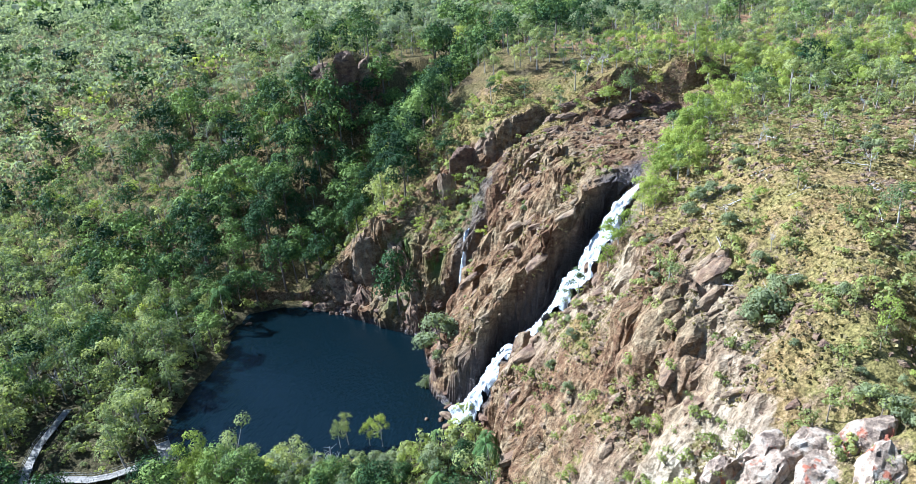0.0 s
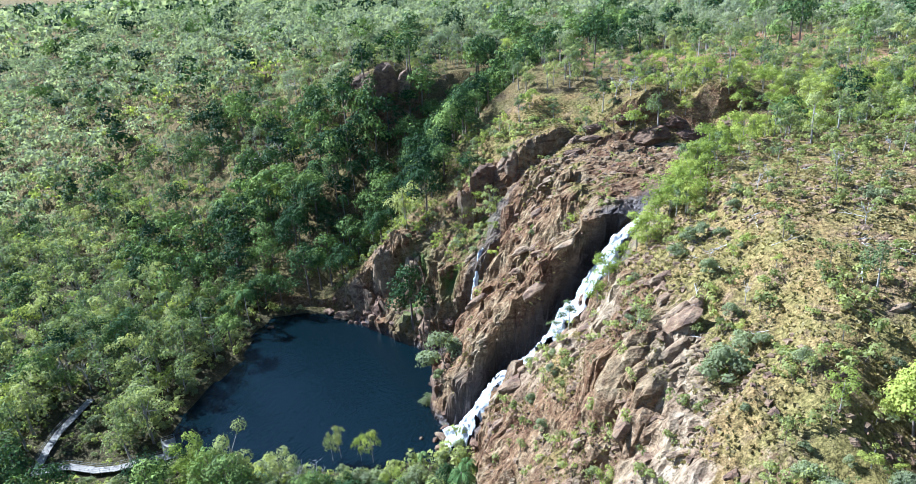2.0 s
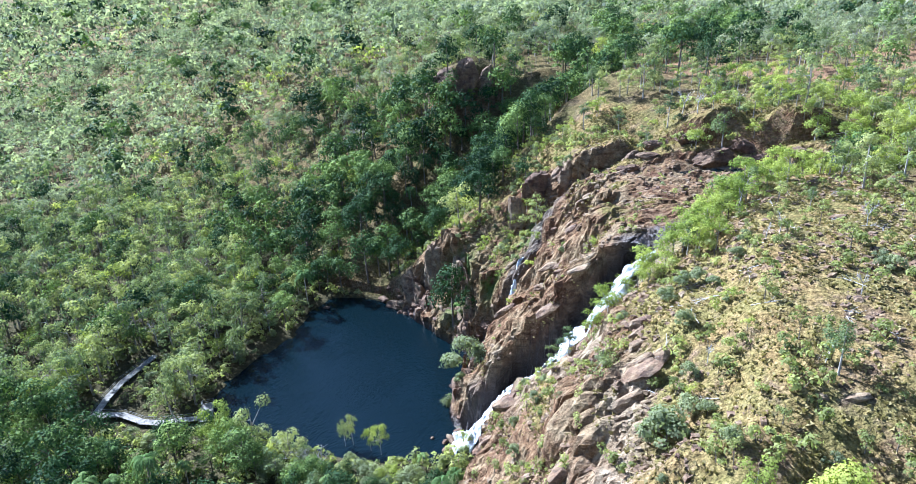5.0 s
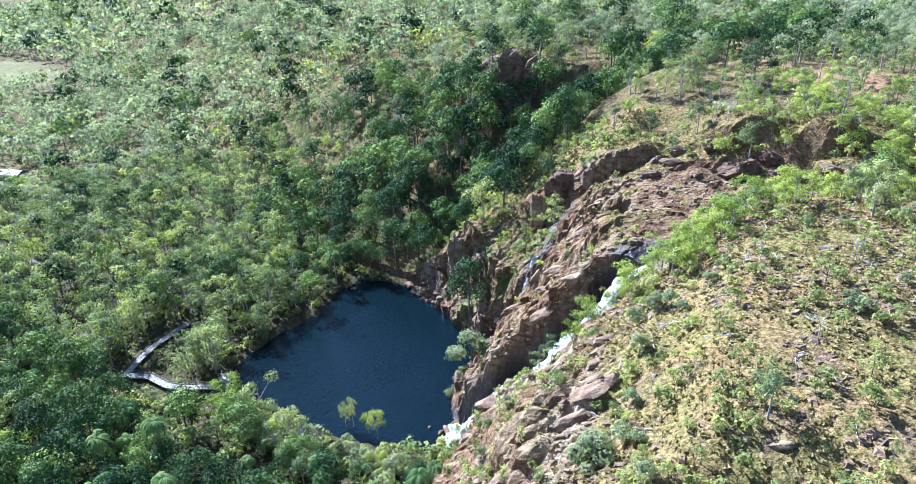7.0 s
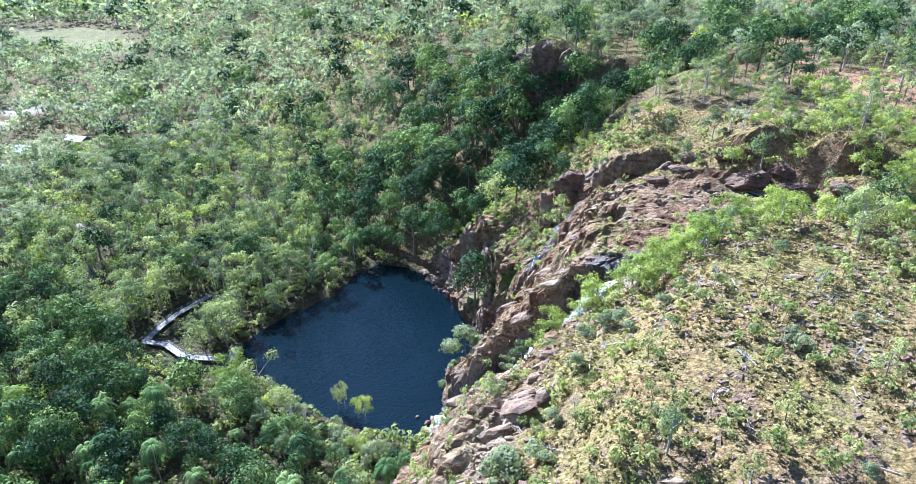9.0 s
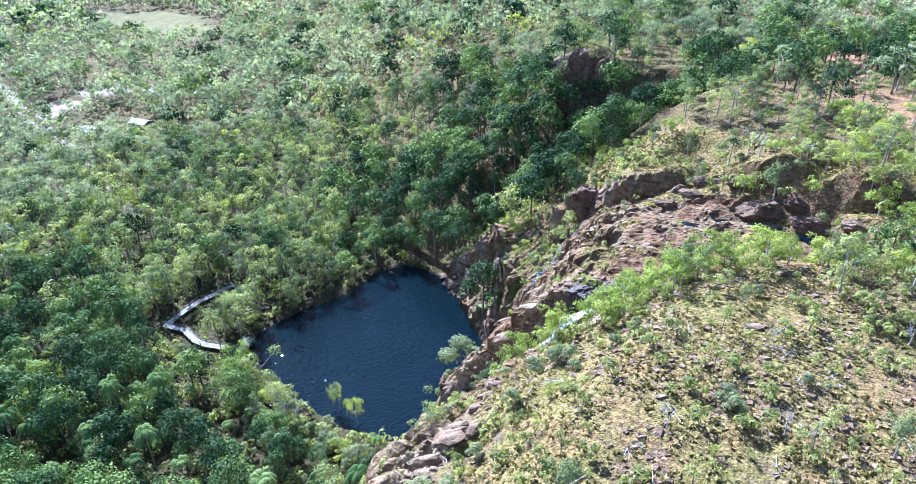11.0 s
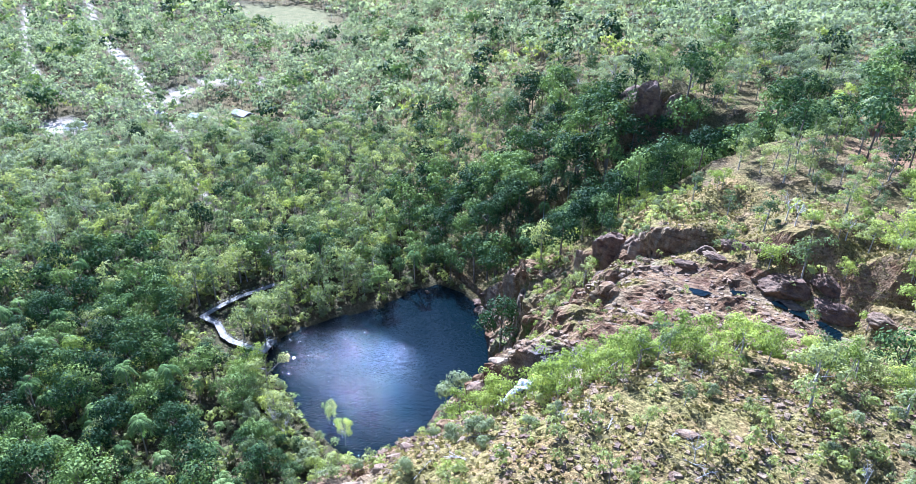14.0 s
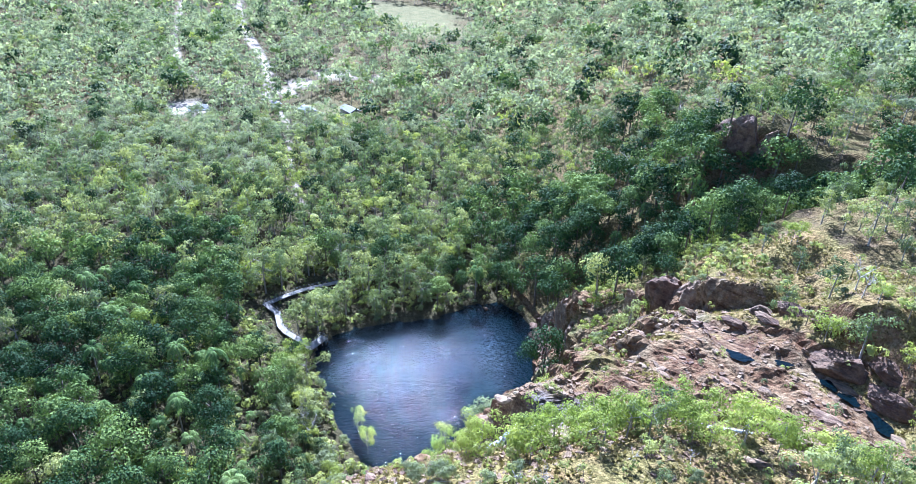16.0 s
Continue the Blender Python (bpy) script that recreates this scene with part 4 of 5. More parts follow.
def tree_sites(x, y, rng, far=False):
    """Chooses which of the places carry a tree, and of which kind."""
    M = land(x, y, False)[1]
    d, pd, pin = M["d"], M["pd"], M["pin"]
    zm = zone_masks(x, y, 0 * x, M, 0 * x)
    patch = fbm(x / 38, y / 38, 2, 3, 91)
    dens = np.where(d < 0, 0.97, 0.84 + 0.25 * patch)
    dens = np.where((d < 0) & (x < -170), 0.80 + 0.3 * patch, dens)
    dens = np.where((d < 0) & (np.hypot(x + 390, y - 125) < 85), 0.45, dens)
    open_hill = (d > 1) & (y < 44 - 0.15 * (x - 100)) & (x > 68)
    dens = np.where(open_hill, 0.03 + 0.30 * smooth(158, 190, x), dens)
    dens = np.where(M["massif"], 0.0, dens)
    cliffy = (d > 0) & (d < 13) & (x > 27) & (x < 70) & (y > 40)
    dens = np.where(cliffy, 0.05, dens)
    dens = np.where(inside([(50, 64), (60, 60), (74, 62), (94, 76), (98, 98), (78, 104), (60, 90)], x, y), 0.10, dens)
    knoll = np.hypot((x - 102) / 1.7, y - 85) < 16
    dens = np.where(knoll, 0.3, dens)
    fd, fs_, _ = along(FALL, x, y)
    strip = (x > 96) & (x < 210) & (fd < 11) & (fd > 3.2) & (fs_ > 0)
    dens = np.where(strip, 0.72, dens)
    lush = (x > 138 - 0.62 * np.clip(y - 48, 0, 40)) & (y > 48) & (y < 122) & (fd > 3) & ~M["massif"] & (np.hypot((x - 96) / 1.4, y - 84) > 15)
    dens = np.where(lush, np.where(x < 152, 0.45, 0.95), dens)
    dens = np.where(zm["burnt"] > 0.4, dens * 0.5, dens)
    bd, _, _ = along(BOARD, x, y)
    for t in (4, 8, 12, 16):                         # kept open on the pool side of the boardwalk
        bd = np.minimum(bd, along(BOARD, x - 0.96 * t, y + 0.26 * t)[0] - 0.9 + (rng.random(x.shape) < 0.12) * 9)
        bd = np.minimum(bd, along(BOARD[2:], x - 0.66 * t, y + 0.75 * t)[0] - 0.2 + (rng.random(x.shape) < 0.2) * 9)
    open_ = np.ones(x.shape, bool)                       # clear ground round the camp buildings and the yard
    for hx, hy, hr in ((-232, 55, 11), (-226, 80, 11), (-218, 53, 10), (-212, 77, 10), (-205, 74, 8), (-256, -9, 16), (-238, -12, 12)):
        open_ &= np.hypot(x - hx, y - hy) > hr
    ok = (rng.random(x.shape) < dens) & ~pin & (zm["road"] < 0.12) & open_ & (zm["field"] < 0.4) & (bd > 2.6) & in_view(x, y)
    ok &= ~((x > 56) & (x < 84) & (y > -9) & (y < 10))
    ok &= (pd > 1.5) & ~((M["wet"] > 0.3) & (d > 0))
    ok &= ~((np.abs(x - 46) < 20) & (y > -17) & (y < 6))
    r = rng.random(x.shape)
    wx, wy = x + 26 * fbm(x / 30, y / 30, 7, 3, 94), y + 18 * fbm(x / 30, y / 30, 9, 3, 96)
    rain_p = np.where((d > -22) & (d < 70) & (wx < 70) & (y > 48), 0.12 + 0.76 * smooth(-75, -5, wx), 0.12)
    rain_p = np.where((d < 0) & (wy < 2 + 0.2 * wx) & (wx > -70) & (x < 82), 0.84, rain_p)
    gd, _, _ = along(GULLY, x, y)
    rain_p = np.where((gd < 22) & (d > 0), 0.88, rain_p) - 0.18 * (fbm(x / 14, y / 14, 6, 2, 92) > 0.25)
    rain_p = np.where(strip | lush, 0.0, rain_p)
    lime_p = np.where(strip | lush, 0.6, 0.10)
    lime_p = np.where((d < 0) & (x < -20), 0.10, np.where(rain_p > 0.5, 0.4, lime_p))
    kind = np.where(r < rain_p, "rain", np.where(rng.random(x.shape) < lime_p, "lime", "gum"))
    # share of haze-paled gums grows with distance over plain and plateau
    haze_p = np.maximum(smooth(60, 260, -x), smooth(120, 320, y)) * 0.85
    kind = np.where((kind != "rain") & (rng.random(x.shape) < haze_p), "grey", kind)
    palm_p = np.where((rain_p > 0.7) & (d < 45), np.where(y < 20, 0.26, 0.16), 0.0)
    kind = np.where(rng.random(x.shape) < palm_p, "palm", kind)
    return ok, kind, M


def plant():
    rng = np.random.default_rng(11)
    near = scatter((-330, -190), (330, 420), 5.7, rng)
    mid_ = scatter((-720, -520), (560, 760), 7.3, rng)
    far_ = scatter((-1350, -900), (900, 1350), 10.6, rng)
    sets = {}
    for (x, y), lo, hi in ((near, 0, 330), (mid_, 330, 640), (far_, 640, 1250)):
        dist = far_from(x, y)
        sel = (dist >= lo) & (dist < hi) & in_view(x, y)
        x, y, dist = x[sel], y[sel], dist[sel]
        ok, kind, M = tree_sites(x, y, rng)
        x, y, kind, dist, d = x[ok], y[ok], kind[ok], dist[ok], M["d"][ok]
        z = ground_z(x, y)
        for i in range(len(x)):
            k = str(kind[i])
            s = rng.uniform(0.52, 1.26) if k != "palm" else rng.uniform(0.8, 1.35)
            if k == "gum" and d[i] > 20:
                s *= 0.72
            if k == "lime" and x[i] > 90:
                s *= 0.66
            if x[i] > 84 and y[i] < 8 and k == "gum":
                s *= 0.6
            if 14 < x[i] < 72 and -32 < y[i] < -9:
                s *= 0.72
            if k == "rain" and d[i] > 0:
                s *= 1.12
            if hi > 400:
                s *= 1.15 if hi < 700 else 1.4
            row = (k, int(rng.integers(0, 6)), float(x[i]), float(y[i]), float(z[i]), float(s), float(rng.uniform(0, 6.28)), float(rng.random()))
            sets.setdefault((k, hi), []).append(row)
    names = {"grey": ("hazed_gum_tree", "open-crowned gum tree with a pale trunk, leaves greyed to stand for haze", "tree", "grey gum trees on the plain"),
             "gum": ("gum_tree", "slender olive-green gum tree with a pale trunk", "tree", "gum trees round the pool"),
             "rain": ("rainforest_tree", "dense dark green rainforest tree with a rounded crown", "tree", "rainforest trees round the pool"),
             "lime": ("paperbark_tree", "bright lime-green paperbark tree beside the creek", "tree", "bright green trees"),
             "palm": ("palm_tree", "slim palm tree with drooping green fronds", "palm", "palms in the rainforest")}
    level = lambda x, y: 0 if far_from(x, y) < 150 else 1 if far_from(x, y) < 330 else 2 if far_from(x, y) < 640 else 3
    rest = []
    for k, (nm, label, cat, grp) in names.items():
        rows = sets.get((k, 330), [])
        rows.sort(key=lambda r: (r[2] - 55) ** 2 + (r[3] - 25) ** 2)
        for r in rows[:180]:
            tree_thing(nm, r[0], r[1], r[2], r[3], r[4], r[5], r[6], label, cat, grp)
        rest += rows[180:]
    joined("woodland", [r for r in rest if r[4] < 20], level, "dense mixed green woodland on the plain", "woodland")
    joined("plateau_woodland", [r for r in rest if r[4] >= 20], level, "open olive-green woodland on the escarpment", "woodland")
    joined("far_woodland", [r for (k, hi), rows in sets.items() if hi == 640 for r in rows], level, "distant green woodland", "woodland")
    joined("distant_forest", [r for (k, hi), rows in sets.items() if hi == 1250 for r in rows], level, "forest stretching into the distance, haze put into its pale leaves", "woodland")


plant()


# ---- single plants that stand out ----
def z_at(x, y):
    return float(ground_z(np.array([x]), np.array([y]))[0])


def one(name, kind, var, x, y, s, label, category="tree", rz=0.0, drop_=0.15):
    return tree_thing(name, kind, var, x, y, z_at(x, y) - drop_, s, rz, label, category)


one("spreading_tree", "spread", 1, -9, 110, 1.15, "broad flat-topped grey-green tree above the gully")
one("spreading_tree", "spread", 2, -22, 100, 0.85, "broad flat-topped grey-green tree above the gully")
one("spreading_bush", "bush", 1, 63.5, 27, 1.75, "large grey-green bush on a rock knob over the pool", "bush")
one("spreading_bush", "bush", 2, 58.5, 24.5, 0.8, "grey-green bush leaning over the pool", "bush")
for bx, by, bs, bk in ((115, -40.5, 1.0, "bush"), (117.5, -37, 0.5, "bush"), (119.5, -38.5, 0.4, "bush"), (121, -17.5, 0.42, "lime"), (119.5, -19, 0.34, "lime"), (124.6, -51, 0.66, "lime"),
                       (126, -57, 0.4, "lime"), (131, -63, 0.62, "lime"), (128, -60, 0.5, "bush"), (117, -9, 0.5, "bush"), (119, -12, 0.4, "bush"), (122, -6, 0.42, "bush"),
                       (105, -62, 0.4, "lime"), (101, -55, 0.42, "lime"), (97, -52, 0.5, "lime"), (95, -47, 0.38, "lime"), (88, -40, 0.4, "lime"), (90, -22, 0.42, "bush"), (88, -14, 0.36, "bush"),
                       (99.7, -43.8, 0.45, "lime"), (119, -59.5, 0.5, "bush"), (121, -62, 0.55, "bush"), (114.9, -9.4, 0.5, "bush"), (112.3, -11.3, 0.55, "bush"), (114, -8, 0.34, "lime"),
                       (106, -11, 0.38, "bush"), (115.5, -22, 0.46, "bush"), (113.3, -39.1, 0.6, "bush"), (87, -3, 0.34, "bush"), (92, -8, 0.3, "bush"), (133.5, 12, 0.4, "gum"), (129, 17, 0.36, "gum")):
    one("hillside_tree", bk, int(bx) % 5, bx, by, bs * (0.78 if bk != "bush" else 1.0), "round green small tree on the dry rocky hillside" if bk != "lime" else "vivid green leafy small tree on the hillside", "tree", bx)
for bx, by, bs in ((47.5, 1.0, 0.85), (50.5, 0.4, 0.95), (42.5, 1.6, 0.85), (40.8, 0.6, 0.7)):
    tree_thing("slim_paperbark", "lime" if bx > 45 else "gum", 3, bx, by, -0.4, bs * 0.85, bx, "slim young paperbark tree standing in the shallow water", "tree", "young trees in the shallows").scale = (bs * 0.5, bs * 0.5, bs * 0.95)
for bx, by, bs in ((-7, 4, 1.05), (-9.5, 7, 0.9), (-10, 0, 0.75), (-13, 3, 0.7)):
    one("gum_tree", "gum", 2, bx, by, bs, "slender olive-green gum tree with a pale trunk", rz=bx)


one("large_green_tree", "dome", 1, 133, -50.5, 0.74, "large vivid green leafy tree with a dense crown on the hillside", "tree", 1.0, 0.4)
for bx, by, bs, bk in ((74.4, 52.6, 0.36, "lime"), (75.5, 45.5, 0.40, "lime"), (71.5, 37.5, 0.26, "lime"), (60.5, 57, 0.3, "lime"),
                       (63, 59.5, 0.3, "lime"), (57, 64, 0.36, "lime"), (64, 52.5, 0.26, "lime"), (50, 66, 0.4, "lime"), (45, 69, 0.42, "lime"), (86, 33, 0.3, "bush"), (92, 25, 0.34, "bush"), (95, 20, 0.3, "lime"), (90, 44, 0.28, "bush")):
    one("cliff_bush", bk, int(bx * 3) % 5, bx, by, bs, "fresh green bush rooted in the cliff" if bk == "lime" else "grey-green bush rooted in the cliff", "bush", bx)["group"] = "bushes on the cliffs"
one("palm_tree", "palm", 2, 63.5, -4.2, 0.55, "slim palm tree with drooping green fronds", "palm")


def bank_trees():
    """Low trees and bushes that line the near bank of the pool."""
    rng = np.random.default_rng(67)
    for i in range(40):
        x, y = 9 + 62 * i / 39 + rng.normal(0, 1.0), -8.5 - abs(rng.normal(0, 2.6)) - (2.0 if 24 < 9 + 66 * i / 39 < 60 else 0.0)
        k = ("lime", "bush", "gum", "rain", "bush", "lime", "gum")[int(rng.integers(0, 7))]
        s = {"lime": 0.52, "bush": 0.85, "gum": 0.46, "rain": 0.4}[k] * rng.uniform(0.7, 1.25)
        s *= 1.75 if x < 34 and k != "bush" else 1.2 if x < 34 else 1.0
        one("bank_tree", k, int(rng.integers(0, 6)), float(x), float(y), float(s), {"lime": "bright green leafy small tree on the pool bank", "bush": "rounded grey-green bush on the pool bank",
            "gum": "olive-green young gum tree on the pool bank", "rain": "dark green small tree on the pool bank"}[k], "tree", float(rng.uniform(0, 6.28)))["group"] = "small trees along the near bank"


bank_trees()


def dead_tree(x, y, h, seed):
    rng = np.random.default_rng(seed)
    limbs = [((0, 0, -0.5), (0.1 * h * rng.normal(0, 0.3), 0.1 * h * rng.normal(0, 0.3), h * 0.45), 0.022 * h, 0.016 * h)]
    fork = np.array(limbs[0][1])
    for i in range(7):
        a, r = rng.uniform(0, 6.28), rng.uniform(0.15, 0.38) * h
        tip = fork + np.array([r * math.cos(a), r * math.sin(a), rng.uniform(0.15, 0.55) * h])
        limbs.append((fork, tip, 0.010 * h, 0.004 * h))
        for j in range(4):
            st = fork + (tip - fork) * rng.uniform(0.4, 0.95)
            limbs.append((st, st + rng.normal(0, 0.11 * h, 3) + [0, 0, 0.08 * h], 0.005 * h, 0.002 * h))
    v, f = tubes(limbs, 4)
    ob = new("dead_tree", mesh_object("dead_tree", v, f, BARK_GREY, True))
    ob.location = (x, y, z_at(x, y))
    tagged(ob, "bare grey dead tree with forked branches", "dead tree", "dead trees")


for i, (tx, ty, th) in enumerate(((38, -13, 8), (42, -12, 7), (34, -12, 6.5), (-22, 134, 13), (-26, 131, 12), (-18, 138, 12), (128, -2, 3.5), (126, -4, 3), (141, 4, 4), (137, -20, 3.5), (148, -12, 4),
                                   (119, -30, 3), (112, 78, 6), (108, 82, 7), (122, 79, 6), (-40, 10, 8), (-36, 22, 9), (155, 18, 4))):
    dead_tree(tx, ty, th, i)


def creek_trees():
    """Bright young trees crowding the south bank of the creek and the flat beyond it."""
    rng = np.random.default_rng(53)
    x, y = scatter((94, -2), (215, 125), 3.2, rng)
    fd, fs_, (fz, fw) = along(FALL, x, y)
    bank = (fs_ > 0) & (fd > np.where(x < 108, 6.8, 2.4)) & (fd < 13.0 + 2.5 * vnoise(x / 8, y / 8, 0, 55)) & (x > 92) & (x < 150)
    flat_ = (x > 138 - 0.62 * np.clip(y - 48, 0, 40)) & (fd > 2.5) & (y > 46) & (y < 118) & (np.hypot((x - 96) / 1.4, y - 84) > 15)
    M = land(x, y, False)[1]
    ok = ((bank & (rng.random(x.shape) < 0.85)) | (flat_ & (rng.random(x.shape) < 0.15))) & (M["wet"] < 0.6) & ~M["massif"] & in_view(x, y)
    for a, b in zip(x[ok], y[ok]):
        k = "lime" if rng.random() < 0.72 else "gum"
        s = rng.uniform(0.42, 0.86) if b < 44 else rng.uniform(0.5, 0.9)
        one("creekside_tree", k, int(rng.integers(0, 6)), float(a), float(b), float(s) * (0.8 if k == "gum" else 1.0),
            "bright yellow-green leafy tree on the creek bank", "tree", float(rng.uniform(0, 6.28)))["group"] = "trees along the creek"


creek_trees()


# ---- shrubs, tussocks and creepers ----
def scrub():
    rng = np.random.default_rng(23)
    x, y = scatter((62, -110), (230, 100), 2.8, rng)
    M = land(x, y, False)[1]
    d = M["d"]
    patch = fbm(x / 16, y / 16, 4, 3, 93)
    hill = (x > 78) & (y < 46)
    p = np.where(hill, 0.46 + 0.4 * patch, 0.0)
    p = np.where(M["massif"], np.where(x > 97, 0.08 + 0.2 * patch, 0.24 + 0.3 * patch), p)
    p = np.where((y >= 46) & ~M["massif"] & (d > 3), np.where(x < 150, 0.26, 0.45) + 0.2 * patch, p)
    ld, ls, _ = along(LEDGE, x, y)
    p = np.where((ls < 0) & (ld < 16) & (x > 66) & (x < 142), np.where(ld < 3.5, 0.06, 0.4), p)
    ok = (rng.random(x.shape) < p) & (d > 3) & (M["wet"] < 0.25) & in_view(x, y) & (grid_value(slope, x, y) < 1.9)
    x, y = x[ok], y[ok]
    z = ground_z(x, y)
    rows = []
    for i in range(len(x)):
        k = "shrub" if rng.random() < 0.62 else "sapling" if rng.random() < 0.62 else "lime" if rng.random() < 0.3 else "bush"
        s = rng.uniform(0.5, 1.5) if k == "shrub" else rng.uniform(0.35, 1.0) if k == "sapling" else rng.uniform(0.11, 0.22) if k == "lime" else rng.uniform(0.2, 0.45)
        if M["massif"][ok][i]:
            s *= 0.7
        elif y[i] > 46:
            s *= 1.4
        rows.append((k, int(rng.integers(0, 6)), float(x[i]), float(y[i]), float(z[i]) - 0.05, float(s), float(rng.uniform(0, 6.28)), float(rng.random())))
    # slopes behind the cliffs, and the bushy pool edge
    x2, y2 = scatter((20, 44), (76, 100), 2.3, rng)
    M2 = land(x2, y2, False)[1]
    ok = (grid_value(slope, x2, y2) < 1.3) & (M2["d"] > 4) & (rng.random(x2.shape) < np.where(M2["massif"], 0.16, 0.6)) & (M2["wet"] < 0.3)
    for a, b in zip(x2[ok], y2[ok]):
        k = "shrub" if rng.random() < 0.6 else "bush" if rng.random() < 0.6 else "lime"
        s = rng.uniform(0.6, 1.5) if k == "shrub" else rng.uniform(0.22, 0.5)
        rows.append((k, int(rng.integers(0, 6)), float(a), float(b), z_at(a, b) - 0.1, float(s), float(rng.uniform(0, 6.28)), float(rng.random())))
    x3, y3 = scatter((-60, -60), (86, 80), 2.6, rng)
    M3 = land(x3, y3, False)[1]
    bd = along(BOARD, x3, y3)[0]
    ok = (M3["d"] < 0) & ~M3["pin"] & (rng.random(x3.shape) < np.where(bd < 13, 0.85, np.where(M3["pd"] < 9, 0.75, 0.5))) & (M3["pd"] > 0.6) & (bd > 1.9)
    for a, b, near_walk in zip(x3[ok], y3[ok], bd[ok] < 6):
        k = "shrub" if rng.random() < 0.7 else "bush"
        s = (rng.uniform(0.8, 2.2) if k == "shrub" else rng.uniform(0.3, 0.6)) * (0.45 if near_walk else 1.0)
        rows.append((k, int(rng.integers(0, 6)), float(a), float(b), z_at(a, b) - 0.1, float(s), float(rng.uniform(0, 6.28)), float(rng.random())))
    rows.sort(key=lambda r: (r[2] - 112) ** 2 + (r[3] + 18) ** 2)
    for r in rows[:280]:
        tree_thing("shrub", r[0], r[1], r[2], r[3], r[4], r[5], r[6], "low green shrub on the dry hillside", "shrub", "shrubs on the hillside")
    joined("undergrowth", rows[280:], lambda a, b: 0 if far_from(a, b) < 75 else 1, "scattered low shrubs and undergrowth", "shrubs")


scrub()


def tussocks():
    rng = np.random.default_rng(29)
    n = 62000
    x, y = rng.uniform(66, 215, n), rng.uniform(-110, 98, n)
    M = land(x, y, False)[1]
    keep = (M["d"] > 4) & in_view(x, y, 5) & (fbm(x / 7, y / 7, 1, 3, 95) > -0.35 + 0.5 * M["rock"] + 0.4 * (M["massif"] & (x > 97))) & (M["wet"] < 0.2)
    x, y = x[keep], y[keep]
    z = ground_z(x, y)
    n = len(x)
    a = rng.uniform(0, np.pi, n)
    h, w = rng.uniform(0.12, 0.5, n), rng.uniform(0.12, 0.42, n)
    quads = []
    for k in range(2):
        ax, ay = np.cos(a + k * 1.57), np.sin(a + k * 1.57)
        lx, ly = rng.normal(0, 0.18, n), rng.normal(0, 0.18, n)
        c = np.stack([x, y, z - 0.05], 1)
        s = np.stack([ax * w, ay * w, 0 * w], 1)
        t = np.stack([lx, ly, h], 1)
        quads.append(np.stack([c - s * 0.4, c + s * 0.4, c + s + t * 0.9, c - s + t], 1))
    q = np.concatenate(quads)
    m_ = mesh_object("dry_grass", q.reshape(-1, 3), np.arange(len(q) * 4).reshape(-1, 4), STRAW)
    tint = np.clip(0.5 + 0.5 * fbm(x / 15, y / 15, 3, 3, 97), 0, 0.999)
    set_attr(m_, "tint", np.repeat(np.concatenate([tint, tint]), 4))
    tagged(new("dry_grass", m_), "tussocks of dry straw-coloured grass", "grass", kind="stuff")


tussocks()


# ---- boulders and slabs ----
def rock_mesh(seed, flat=0.6, sub=3, name="boulder", material=None, box=0.0, beds=0.05):
    """A weathered block: a ball or squared block cut by joint planes, stepped along its beds and roughened."""
    rng = np.random.default_rng(seed)
    bm = bmesh.new()
    bmesh.ops.create_icosphere(bm, subdivisions=sub, radius=1.0)
    co = np.array([v.co for v in bm.verts])
    if box:
        co = co * (1 - box) + box * co / (np.sum(np.abs(co) ** 8, axis=1) ** (1 / 8))[:, None]
    for i in range(11):
        nrm = unit(1, rng)[0] * [1, 1, 0.7]
        nrm /= np.linalg.norm(nrm)
        lim = rng.uniform(0.48, 0.86) + 0.12 * box
        over = np.maximum(co @ nrm - lim, 0)
        co = co - over[:, None] * nrm * 0.95
    step = np.floor(co[:, 2] * 5 + 0.8 * vnoise(co[:, 0] * 2, co[:, 1] * 2, 0, seed))
    r = 0.09 * fbm(co[:, 0] * 2.4 + seed, co[:, 1] * 2.4, co[:, 2] * 3, 4, seed) + beds * (hash01(step.astype(np.int64), 3, 5, seed) * 2 - 1)
    crack = np.abs(vnoise(co[:, 0] * 2.2, co[:, 1] * 2.2, co[:, 2] * 0.6, seed + 9))
    r = r - 0.14 * np.exp(-(crack / 0.07) ** 2)
    co = co * (1 + r[:, None])
    co[:, 2] *= flat
    for v, c in zip(bm.verts, co):
        v.co = c
    m_ = bpy.data.meshes.new(name)
    bm.to_mesh(m_)
    bm.free()
    m_.materials.append(material or ROCK)
    return m_


def put_rock(name, m_, x, y, sx, sy, sz, rz, label, group="", sink=0.3, tilt=(0.0, 0.0)):
    ob = new(name, m_)
    ob.matrix_world = Matrix.LocRotScale((x, y, z_at(x, y) + sz * 0.5 * (1 - 2 * sink) * 0.8), Euler((tilt[0], tilt[1], rz)), (sx, sy, sz))
    return tagged(ob, label, "rock", group)


